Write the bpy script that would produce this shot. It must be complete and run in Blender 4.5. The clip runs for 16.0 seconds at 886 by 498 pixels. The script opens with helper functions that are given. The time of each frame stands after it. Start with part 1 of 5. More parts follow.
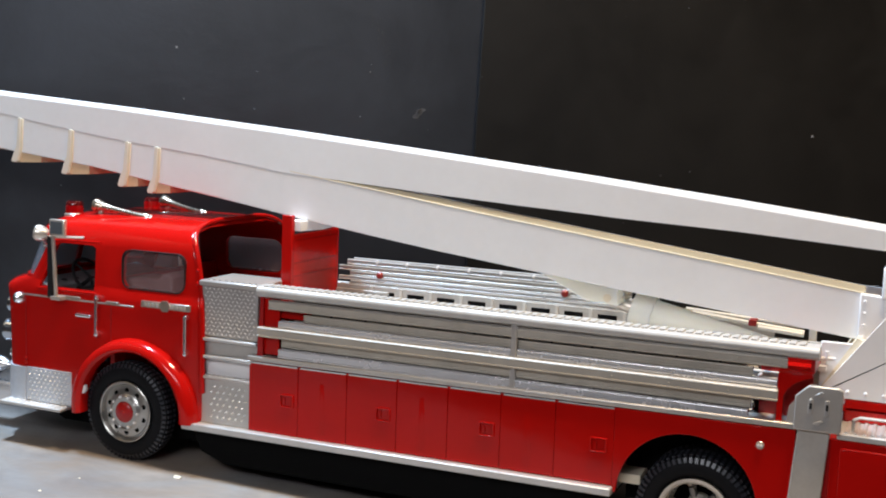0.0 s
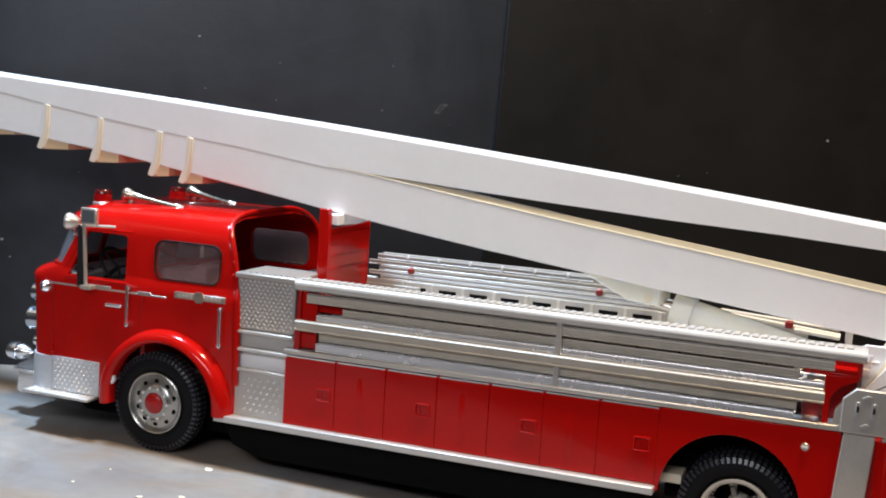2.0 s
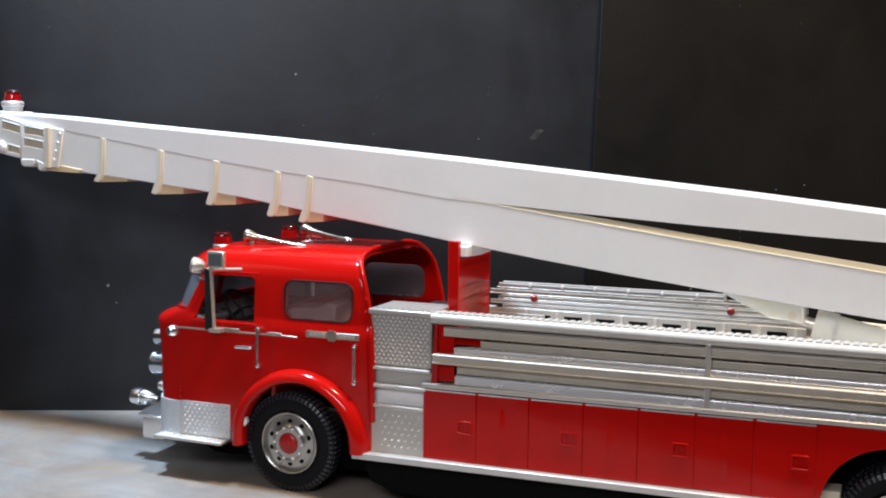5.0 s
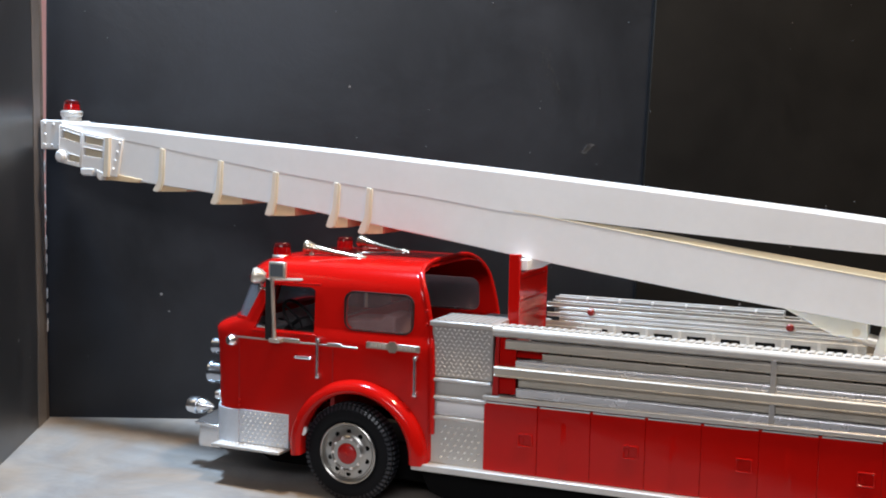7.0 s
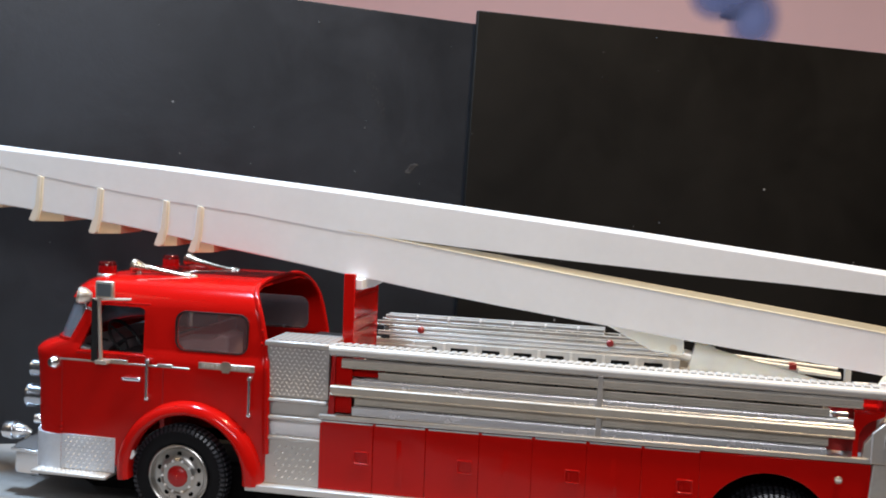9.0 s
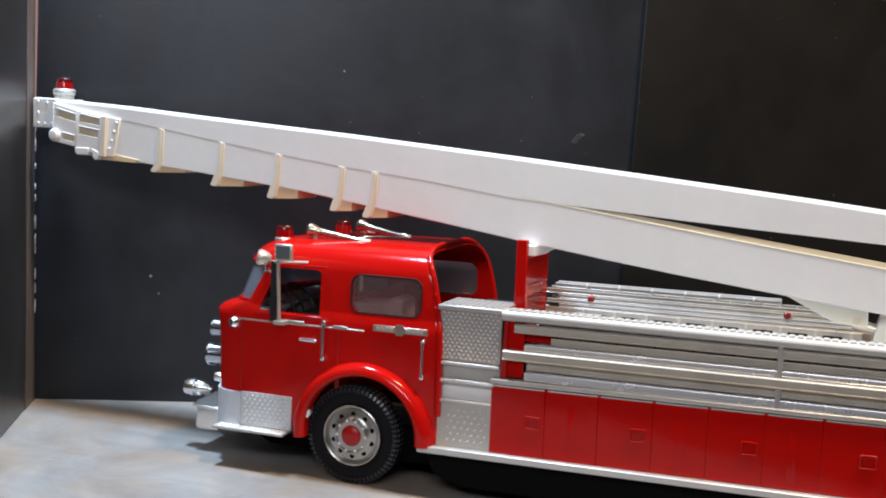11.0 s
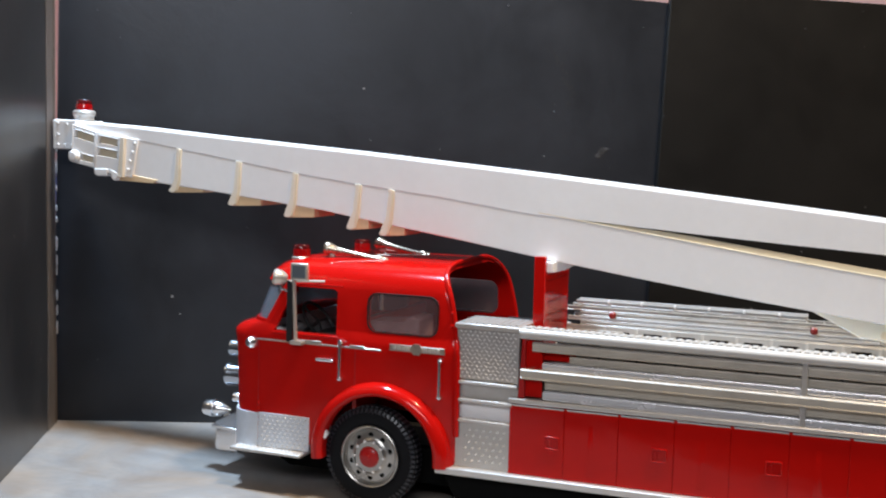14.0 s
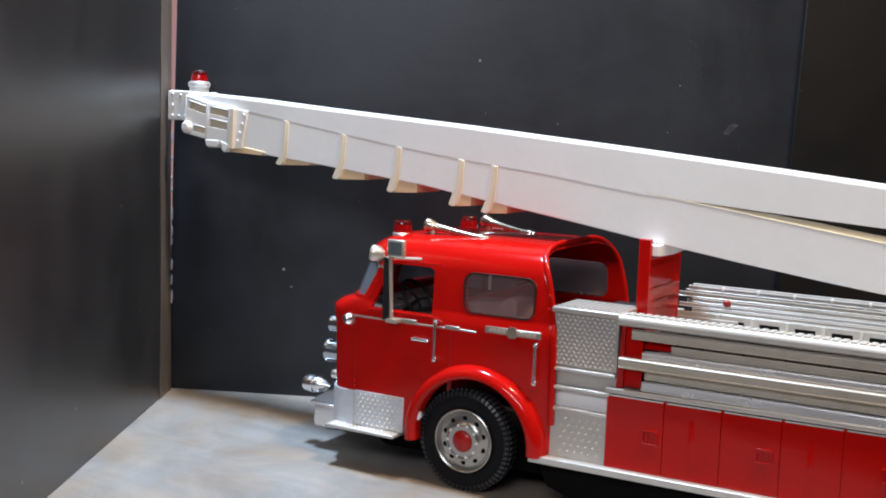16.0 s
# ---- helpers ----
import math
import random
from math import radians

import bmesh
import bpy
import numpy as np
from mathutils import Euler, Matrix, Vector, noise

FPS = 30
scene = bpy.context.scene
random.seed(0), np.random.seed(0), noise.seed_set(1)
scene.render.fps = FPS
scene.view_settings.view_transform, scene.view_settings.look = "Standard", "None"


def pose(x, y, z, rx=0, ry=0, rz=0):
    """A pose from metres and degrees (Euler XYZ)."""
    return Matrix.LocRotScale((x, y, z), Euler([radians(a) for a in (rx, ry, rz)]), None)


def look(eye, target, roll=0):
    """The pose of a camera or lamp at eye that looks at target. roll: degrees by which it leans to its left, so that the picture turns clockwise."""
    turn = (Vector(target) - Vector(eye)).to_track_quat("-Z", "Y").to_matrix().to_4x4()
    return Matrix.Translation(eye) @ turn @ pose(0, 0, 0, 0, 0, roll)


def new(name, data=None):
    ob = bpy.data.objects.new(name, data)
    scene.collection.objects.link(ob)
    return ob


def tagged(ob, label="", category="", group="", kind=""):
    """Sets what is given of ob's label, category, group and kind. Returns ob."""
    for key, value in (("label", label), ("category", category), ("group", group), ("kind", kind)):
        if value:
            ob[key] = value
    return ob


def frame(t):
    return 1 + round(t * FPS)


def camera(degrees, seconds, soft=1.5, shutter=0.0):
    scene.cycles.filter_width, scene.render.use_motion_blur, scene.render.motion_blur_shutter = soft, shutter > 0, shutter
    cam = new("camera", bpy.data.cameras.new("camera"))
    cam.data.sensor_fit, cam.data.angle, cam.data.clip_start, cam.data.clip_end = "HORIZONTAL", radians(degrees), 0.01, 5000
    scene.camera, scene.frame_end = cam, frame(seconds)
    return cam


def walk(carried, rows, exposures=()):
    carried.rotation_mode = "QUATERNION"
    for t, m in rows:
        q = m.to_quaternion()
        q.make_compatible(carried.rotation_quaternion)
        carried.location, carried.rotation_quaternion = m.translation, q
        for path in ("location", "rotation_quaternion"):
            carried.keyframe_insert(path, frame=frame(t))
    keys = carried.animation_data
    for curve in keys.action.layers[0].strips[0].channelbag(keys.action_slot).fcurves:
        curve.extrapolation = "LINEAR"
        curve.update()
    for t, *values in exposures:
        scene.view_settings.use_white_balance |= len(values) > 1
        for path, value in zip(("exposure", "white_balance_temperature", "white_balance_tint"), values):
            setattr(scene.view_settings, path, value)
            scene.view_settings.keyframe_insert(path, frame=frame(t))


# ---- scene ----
cam = camera(41.93, 16.0, soft=1.9, shutter=0.5)
PATH = [
    (0, (0.26761, -0.45914, 0.18216), (0.07494, -0.00179, 0.12122), 2.99),
    (0.5, (0.25852, -0.46617, 0.18581), (0.07476, -0.00518, 0.12486), 3.76),
    (1, (0.24804, -0.47193, 0.18547), (0.05747, -0.01338, 0.12706), 3.85),
    (1.5, (0.24391, -0.47391, 0.18271), (0.06195, -0.01176, 0.12522), 4.16),
    (2, (0.23383, -0.47365, 0.18175), (0.05708, -0.01020, 0.11873), 4.40),
    (2.5, (0.22237, -0.47782, 0.18332), (0.05626, -0.01106, 0.11589), 4.18),
    (3, (0.21563, -0.47522, 0.18116), (0.05285, -0.00849, 0.10591), 2.44),
    (3.5, (0.21155, -0.48220, 0.18274), (0.03384, -0.02013, 0.11271), 1.82),
    (4, (0.20030, -0.48683, 0.18409), (0.01640, -0.02624, 0.12056), 1.16),
    (6.5, (0.16731, -0.50378, 0.18065), (-0.01704, -0.04148, 0.13278), 2.40),
    (7, (0.16249, -0.50541, 0.18365), (-0.02716, -0.04547, 0.13379), 2.11),
    (7.5, (0.15516, -0.50284, 0.18304), (-0.02504, -0.03894, 0.13487), 2.35),
    (8, (0.14915, -0.50679, 0.18420), (0.00802, -0.02961, 0.13546), 3.64),
    (8.5, (0.14697, -0.50998, 0.18117), (0.02270, -0.02768, 0.13709), 3.59),
    (9, (0.14402, -0.51863, 0.18722), (0.03988, -0.03129, 0.14661), 3.24),
    (9.5, (0.14142, -0.52381, 0.18421), (-0.00833, -0.04890, 0.13913), 3.34),
    (12, (0.12601, -0.52228, 0.17889), (-0.03738, -0.05277, 0.12541), 3.23),
    (12.5, (0.12944, -0.51873, 0.17924), (-0.03391, -0.04909, 0.12679), 2.94),
    (13, (0.13218, -0.51639, 0.17846), (-0.03433, -0.04778, 0.12668), 2.77),
    (13.5, (0.13496, -0.51509, 0.17970), (-0.03149, -0.04632, 0.12923), 2.54),
    (14, (0.13907, -0.51173, 0.17941), (-0.04078, -0.04747, 0.13341), 2.50),
    (14.5, (0.14194, -0.51320, 0.17998), (-0.05429, -0.05457, 0.14601), 4.05),
    (15, (0.14648, -0.50438, 0.17944), (-0.06561, -0.05361, 0.13672), 3.45),
    (15.5, (0.15018, -0.48989, 0.18313), (-0.08167, -0.05070, 0.12516), 3.17),
    (16, (0.15869, -0.47826, 0.18047), (-0.08444, -0.04551, 0.12031), 3.05),
]
walk(cam, [(t, look(eye, target, roll)) for t, eye, target, roll in PATH])


# ---- world and lights ----
world = bpy.data.worlds.new("room_dim")
scene.world = world
world.use_nodes = True
world.node_tree.nodes["Background"].inputs[0].default_value = (0.55, 0.6, 0.7, 1)
world.node_tree.nodes["Background"].inputs[1].default_value = 0.004


def lamp(name, eye, target, size, watts, colour):
    data = bpy.data.lights.new(name, "AREA")
    data.shape, data.size, data.size_y = "RECTANGLE", size[0], size[1]
    data.energy, data.color = watts, colour
    ob = new(name, data)
    ob.matrix_world = look(eye, target)
    return ob


lamp("bench_lamp_cool", (-0.245, -0.01, 0.80), (-0.12, 0.04, 0.0), (0.11, 0.07), 12.6, (0.54, 0.75, 1.0))
lamp("bench_lamp_warm", (0.30, -0.10, 0.95), (0.08, 0.03, 0.0), (0.10, 0.06), 8.8, (1.0, 0.77, 0.50))
lamp("room_lamp", (0.12, -0.80, 0.52), (-0.06, 0.03, 0.10), (0.46, 0.16), 3.0, (0.90, 0.925, 1.0))

# ---- materials ----
MATS = {}


def nodes_of(name):
    m = bpy.data.materials.new(name)
    m.use_nodes = True
    nt = m.node_tree
    return m, nt, nt.nodes["Principled BSDF"]


def put(nt, kind, **props):
    n = nt.nodes.new(kind)
    for k, v in props.items():
        if k in ("Scale", "Detail", "Roughness", "Distortion", "Strength", "Distance", "Fac"):
            n.inputs[k].default_value = v
    return n


def surface(name, colour, rough=0.4, metal=0.0, vary=0.08, scale=60.0, bump=0.0, bump_scale=400.0, coat=0.0, spec=0.5,
            alpha=1.0, rough_vary=0.12, transmission=0.0):
    """Paint, plastic or metal with soft stains in colour and gloss at two scales and a fine relief."""
    if name in MATS:
        return MATS[name]
    m, nt, bsdf = nodes_of(name)
    link = nt.links.new
    co = nt.nodes.new("ShaderNodeTexCoord")
    big = put(nt, "ShaderNodeTexNoise", Scale=scale, Detail=5.0, Roughness=0.6)
    fine = put(nt, "ShaderNodeTexNoise", Scale=scale * 9, Detail=3.0)
    link(co.outputs["Object"], big.inputs["Vector"])
    link(co.outputs["Object"], fine.inputs["Vector"])
    mixed = nt.nodes.new("ShaderNodeMath")
    mixed.operation = "MULTIPLY_ADD"
    mixed.inputs[1].default_value = 0.35
    link(fine.outputs["Fac"], mixed.inputs[0])
    link(big.outputs["Fac"], mixed.inputs[2])
    ramp = nt.nodes.new("ShaderNodeValToRGB")
    ramp.color_ramp.elements[0].position, ramp.color_ramp.elements[1].position = 0.4, 0.95
    lo, hi = [max(0.0, c * (1 - vary)) for c in colour], [min(1.0, c * (1 + vary)) for c in colour]
    ramp.color_ramp.elements[0].color, ramp.color_ramp.elements[1].color = (*lo, 1), (*hi, 1)
    link(mixed.outputs[0], ramp.inputs[0])
    link(ramp.outputs[0], bsdf.inputs["Base Color"])
    mr = nt.nodes.new("ShaderNodeMapRange")
    mr.inputs["From Min"].default_value, mr.inputs["From Max"].default_value = 0.4, 0.95
    mr.inputs["To Min"].default_value = max(0.02, rough * (1 - rough_vary))
    mr.inputs["To Max"].default_value = min(1.0, rough * (1 + rough_vary))
    link(mixed.outputs[0], mr.inputs["Value"])
    link(mr.outputs["Result"], bsdf.inputs["Roughness"])
    bsdf.inputs["Metallic"].default_value = metal
    bsdf.inputs["Coat Weight"].default_value = coat
    bsdf.inputs["Coat Roughness"].default_value = 0.08
    bsdf.inputs["Specular IOR Level"].default_value = spec
    bsdf.inputs["Alpha"].default_value = alpha
    bsdf.inputs["Transmission Weight"].default_value = transmission
    if bump:
        relief = put(nt, "ShaderNodeTexNoise", Scale=bump_scale, Detail=4.0)
        link(co.outputs["Object"], relief.inputs["Vector"])
        bp = put(nt, "ShaderNodeBump", Strength=bump, Distance=0.001)
        link(relief.outputs["Fac"], bp.inputs["Height"])
        link(bp.outputs["Normal"], bsdf.inputs["Normal"])
    MATS[name] = m
    return m


red = surface("red_gloss_plastic", (0.445, 0.0052, 0.0036), 0.13, vary=0.06, scale=45, spec=0.28, bump=0.3, bump_scale=45)
red_dark = surface("red_dull_plastic", (0.36, 0.004, 0.004), 0.34, vary=0.1, scale=60, bump=0.03, bump_scale=200)
white = surface("white_plastic", (0.86, 0.845, 0.84), 0.40, vary=0.035, scale=30, bump=0.03, bump_scale=150)
cream = surface("yellowed_plastic", (0.80, 0.71, 0.54), 0.45, vary=0.08, scale=50, bump=0.03, bump_scale=150)
silver = surface("silver_paint", (0.57, 0.545, 0.515), 0.36, metal=0.55, vary=0.08, scale=70, bump=0.05, bump_scale=500)
silver_dull = surface("dull_silver_paint", (0.55, 0.51, 0.455), 0.42, metal=0.3, vary=0.12, scale=70, bump=0.05, bump_scale=400)
tread = surface("bright_tread_plate", (0.62, 0.605, 0.59), 0.36, metal=0.45, vary=0.08, scale=90, bump=0.04, bump_scale=500)
walk_plate = surface("satin_walkway_plate", (0.52, 0.495, 0.465), 0.42, metal=0.2, vary=0.1, scale=80, bump=0.05, bump_scale=400)
chrome = surface("chrome_plating", (0.84, 0.84, 0.85), 0.25, metal=1.0, vary=0.04, scale=60)
chrome_soft = surface("worn_chrome_plating", (0.74, 0.68, 0.60), 0.34, metal=0.75, vary=0.1, scale=120)
# darkened, bluish chrome: the dark reflections are put into its colour
lamp_chrome = surface("bluish_dark_chrome", (0.46, 0.51, 0.58), 0.2, metal=1.0, vary=0.08, scale=60)
rubber = surface("black_rubber", (0.005, 0.005, 0.006), 0.6, vary=0.3, scale=90, spec=0.16, bump=0.15, bump_scale=600)
black = surface("black_plastic", (0.012, 0.012, 0.013), 0.45, vary=0.2, scale=90)
seat_haze = surface("dusty_red_grey_plastic", (0.26, 0.165, 0.165), 0.5, vary=0.2, scale=80)
dash_grey = surface("grey_plastic", (0.30, 0.30, 0.31), 0.5, vary=0.1, scale=90)
lamp_red = surface("red_lens", (0.42, 0.004, 0.006), 0.12, vary=0.1, scale=200, coat=0.4, transmission=0.35)
lens_dark = surface("dark_red_lens", (0.07, 0.003, 0.004), 0.12, vary=0.1, scale=200, coat=0.4)
# reddish tint and haze carry the cab's inner reflections in the colour
window_glass = surface("hazed_plastic_glazing", (0.36, 0.21, 0.21), 0.1, vary=0.25, scale=60, alpha=0.17, spec=0.6)
smoke = surface("grey_windshield_glazing", (0.22, 0.23, 0.26), 0.15, vary=0.05, scale=60, alpha=0.5, spec=0.6)
mirror_face = surface("hazed_mirror_glass", (0.20, 0.235, 0.27), 0.35, metal=0.6, vary=0.06, scale=90)


def board_material(name, colour, rough, smear, spec=0.5, relief=0.35):
    """Black painted board with chalky rubs, faint vertical roller streaks and specks."""
    m, nt, bsdf = nodes_of(name)
    link = nt.links.new
    co = nt.nodes.new("ShaderNodeTexCoord")
    rub = put(nt, "ShaderNodeTexNoise", Scale=14.0, Detail=9.0, Roughness=0.72, Distortion=0.4)
    link(co.outputs["Object"], rub.inputs["Vector"])
    stretch = nt.nodes.new("ShaderNodeMapping")
    stretch.inputs["Scale"].default_value = (smear, smear, 3.0)
    link(co.outputs["Object"], stretch.inputs["Vector"])
    streak = put(nt, "ShaderNodeTexNoise", Scale=1.0, Detail=5.0)
    link(stretch.outputs[0], streak.inputs["Vector"])
    add = nt.nodes.new("ShaderNodeMath")
    add.operation = "MULTIPLY_ADD"
    add.inputs[1].default_value = 0.6
    link(streak.outputs["Fac"], add.inputs[0])
    link(rub.outputs["Fac"], add.inputs[2])
    ramp = nt.nodes.new("ShaderNodeValToRGB")
    ramp.color_ramp.elements[0].position, ramp.color_ramp.elements[1].position = 0.55, 1.15
    ramp.color_ramp.elements[0].color = (*colour, 1)
    ramp.color_ramp.elements[1].color = (*[c * 2.4 for c in colour], 1)
    link(add.outputs[0], ramp.inputs[0])
    dots = put(nt, "ShaderNodeTexVoronoi", Scale=55.0)
    link(co.outputs["Object"], dots.inputs["Vector"])
    spot = nt.nodes.new("ShaderNodeMath")
    spot.operation = "LESS_THAN"
    spot.inputs[1].default_value = 0.05
    link(dots.outputs["Distance"], spot.inputs[0])
    few = nt.nodes.new("ShaderNodeMath")
    few.operation = "MULTIPLY"
    rare = nt.nodes.new("ShaderNodeMath")
    rare.operation = "GREATER_THAN"
    rare.inputs[1].default_value = 0.66
    link(dots.outputs["Color"], rare.inputs[0])
    link(spot.outputs[0], few.inputs[0])
    link(rare.outputs[0], few.inputs[1])
    mix = nt.nodes.new("ShaderNodeMix")
    mix.data_type = "RGBA"
    mix.inputs["B"].default_value = (0.2, 0.2, 0.21, 1)
    link(few.outputs[0], mix.inputs["Factor"])
    link(ramp.outputs[0], mix.inputs["A"])
    link(mix.outputs["Result"], bsdf.inputs["Base Color"])
    mr = nt.nodes.new("ShaderNodeMapRange")
    mr.inputs["From Min"].default_value, mr.inputs["From Max"].default_value = 0.5, 1.1
    mr.inputs["To Min"].default_value, mr.inputs["To Max"].default_value = rough * 0.9, min(1, rough * 1.25)
    link(add.outputs[0], mr.inputs["Value"])
    link(mr.outputs["Result"], bsdf.inputs["Roughness"])
    bsdf.inputs["Specular IOR Level"].default_value = spec
    bp = put(nt, "ShaderNodeBump", Strength=relief, Distance=0.001)
    link(add.outputs[0], bp.inputs["Height"])
    link(bp.outputs["Normal"], bsdf.inputs["Normal"])
    return m


board_back = board_material("black_board_matt", (0.0080, 0.0090, 0.0116), 0.38, 14.0, 0.42)
board_left = board_material("black_board_satin", (0.0115, 0.0112, 0.0125), 0.35, 26.0, 1.0, 0.12)
board_left.node_tree.nodes["Principled BSDF"].inputs["IOR"].default_value = 1.75
board_side = board_material("brown_black_board", (0.0040, 0.0035, 0.0030), 0.5, 9.0, 0.24)


def table_material():
    m, nt, bsdf = nodes_of("worn_grey_table")
    link = nt.links.new
    co = nt.nodes.new("ShaderNodeTexCoord")
    stain = put(nt, "ShaderNodeTexNoise", Scale=15.0, Detail=8.0, Roughness=0.66, Distortion=1.0)
    tint = put(nt, "ShaderNodeTexNoise", Scale=9.0, Detail=6.0, Roughness=0.6, Distortion=1.5)
    grit = put(nt, "ShaderNodeTexNoise", Scale=300.0, Detail=5.0)
    for n in (stain, tint, grit):
        link(co.outputs["Object"], n.inputs["Vector"])
    ramp = nt.nodes.new("ShaderNodeValToRGB")
    e = ramp.color_ramp.elements
    e[0].position, e[0].color = 0.32, (0.205, 0.188, 0.182, 1)
    e[1].position, e[1].color = 0.68, (0.325, 0.297, 0.275, 1)
    mid = e.new(0.5)
    mid.color = (0.258, 0.243, 0.233, 1)
    link(stain.outputs["Fac"], ramp.inputs[0])
    hue = nt.nodes.new("ShaderNodeValToRGB")
    h = hue.color_ramp.elements
    h[0].position, h[0].color = 0.36, (0.93, 0.97, 1.0, 1)
    h[1].position, h[1].color = 0.62, (1.0, 0.87, 0.74, 1)
    link(tint.outputs["Fac"], hue.inputs[0])
    mix = nt.nodes.new("ShaderNodeMix")
    mix.data_type, mix.blend_type = "RGBA", "MULTIPLY"
    mix.inputs["Factor"].default_value = 1.0
    link(ramp.outputs[0], mix.inputs["A"])
    link(hue.outputs[0], mix.inputs["B"])
    turn = nt.nodes.new("ShaderNodeMapping")
    turn.inputs["Rotation"].default_value = (0, 0, 0.5)
    turn.inputs["Scale"].default_value = (9.0, 90.0, 1.0)
    link(co.outputs["Object"], turn.inputs["Vector"])
    brush = put(nt, "ShaderNodeTexNoise", Scale=1.0, Detail=7.0, Roughness=0.65, Distortion=0.6)
    link(turn.outputs[0], brush.inputs["Vector"])
    wear = nt.nodes.new("ShaderNodeValToRGB")
    wear.color_ramp.elements[0].position, wear.color_ramp.elements[0].color = 0.3, (0.80, 0.76, 0.74, 1)
    wear.color_ramp.elements[1].position, wear.color_ramp.elements[1].color = 0.68, (1.08, 1.09, 1.1, 1)
    link(brush.outputs["Fac"], wear.inputs[0])
    rubbed = nt.nodes.new("ShaderNodeMix")
    rubbed.data_type, rubbed.blend_type = "RGBA", "MULTIPLY"
    rubbed.inputs["Factor"].default_value = 0.4
    link(mix.outputs["Result"], rubbed.inputs["A"])
    link(wear.outputs[0], rubbed.inputs["B"])
    link(rubbed.outputs["Result"], bsdf.inputs["Base Color"])
    bsdf.inputs["Roughness"].default_value = 0.55
    bp = put(nt, "ShaderNodeBump", Strength=0.12, Distance=0.0006)
    link(grit.outputs["Fac"], bp.inputs["Height"])
    link(bp.outputs["Normal"], bsdf.inputs["Normal"])
    return m


table_mat = table_material()
pink = surface("pink_wall_paint", (0.92, 0.60, 0.585), 0.8, vary=0.05, scale=2.5, bump=0.05, bump_scale=80)


def soft_paint(name, colour, radius_x, radius_z):
    """Sprayed paint that fades out towards its rim."""
    m, nt, bsdf = nodes_of(name)
    link = nt.links.new
    co = nt.nodes.new("ShaderNodeTexCoord")
    fit = nt.nodes.new("ShaderNodeMapping")
    fit.inputs["Scale"].default_value = (1 / radius_x, 1 / max(radius_x, radius_z), 1 / radius_z)
    ball = nt.nodes.new("ShaderNodeTexGradient")
    ball.gradient_type = "SPHERICAL"
    ease = nt.nodes.new("ShaderNodeMapRange")
    ease.interpolation_type = "SMOOTHSTEP"
    ease.inputs["From Min"].default_value, ease.inputs["From Max"].default_value = 0.0, 0.95
    ease.inputs["To Max"].default_value = 0.8
    link(co.outputs["Object"], fit.inputs["Vector"])
    link(fit.outputs[0], ball.inputs["Vector"])
    link(ball.outputs["Fac"], ease.inputs["Value"])
    link(ease.outputs["Result"], bsdf.inputs["Alpha"])
    bsdf.inputs["Base Color"].default_value = (*colour, 1)
    bsdf.inputs["Roughness"].default_value = 0.8
    return m


nickel = surface("satin_nickel_plating", (0.45, 0.43, 0.40), 0.3, metal=0.9, vary=0.1, scale=120)
# paler and bluer than the tyre: highlights on its lugs put into colour
tread_rubber = surface("worn_tread_rubber", (0.018, 0.019, 0.026), 0.34, vary=0.3, scale=90, bump=0.1, bump_scale=600, spec=0.6)
clear_white = surface("translucent_white_plastic", (0.86, 0.83, 0.72), 0.4, vary=0.04, scale=40, bump=0.03, bump_scale=150)
clear_white.node_tree.nodes["Principled BSDF"].inputs["Subsurface Weight"].default_value = 0.8
clear_white.node_tree.nodes["Principled BSDF"].inputs["Subsurface Radius"].default_value = (1.0, 0.9, 0.7)
clear_white.node_tree.nodes["Principled BSDF"].inputs["Subsurface Scale"].default_value = 0.012
red_clear = surface("translucent_red_plastic", (0.62, 0.008, 0.005), 0.18, vary=0.06, scale=45, spec=0.3)
red_clear.node_tree.nodes["Principled BSDF"].inputs["Subsurface Weight"].default_value = 0.7
red_clear.node_tree.nodes["Principled BSDF"].inputs["Subsurface Scale"].default_value = 0.006
tan_plastic = surface("tan_aged_plastic", (0.60, 0.51, 0.34), 0.45, vary=0.08, scale=50, bump=0.03, bump_scale=150)
aged_white = surface("aged_white_plastic", (0.80, 0.72, 0.60), 0.42, vary=0.05, scale=50, bump=0.03, bump_scale=150)
silver_cool = surface("bright_cool_silver", (0.62, 0.655, 0.71), 0.36, metal=0.35, vary=0.14, scale=110, bump=0.06, bump_scale=300)
horn_metal = surface("dulled_brassy_chrome", (0.47, 0.40, 0.31), 0.27, metal=0.9, vary=0.15, scale=120)
far_silver = surface("pale_silver_plastic", (0.46, 0.445, 0.43), 0.42, metal=0.15, vary=0.12, scale=80)
# paler than the plate: glints on raised marks and door edges put into colour
bright_mark = surface("bright_worn_plate", (0.90, 0.89, 0.87), 0.25, metal=0.6, vary=0.1, scale=150)
trim_metal = surface("tarnished_trim", (0.52, 0.45, 0.37), 0.3, metal=0.8, vary=0.25, scale=150)
dim_wall = surface("brown_room_wall", (0.07, 0.05, 0.045), 0.8, vary=0.1, scale=2.5)
tread_dark = surface("dull_tread_plate", (0.48, 0.45, 0.425), 0.36, metal=0.45, vary=0.12, scale=70, bump=0.04, bump_scale=400)
ceiling_paint = surface("white_ceiling_paint", (0.5, 0.49, 0.475), 0.9, vary=0.04, scale=3)
ladder_warm = surface("aged_silver_plastic", (0.49, 0.442, 0.37), 0.40, metal=0.12, vary=0.12, scale=60, bump=0.05, bump_scale=300)
ladder_grey = surface("weathered_silver_plastic", (0.42, 0.39, 0.35), 0.38, metal=0.3, vary=0.2, scale=70, bump=0.05, bump_scale=300)
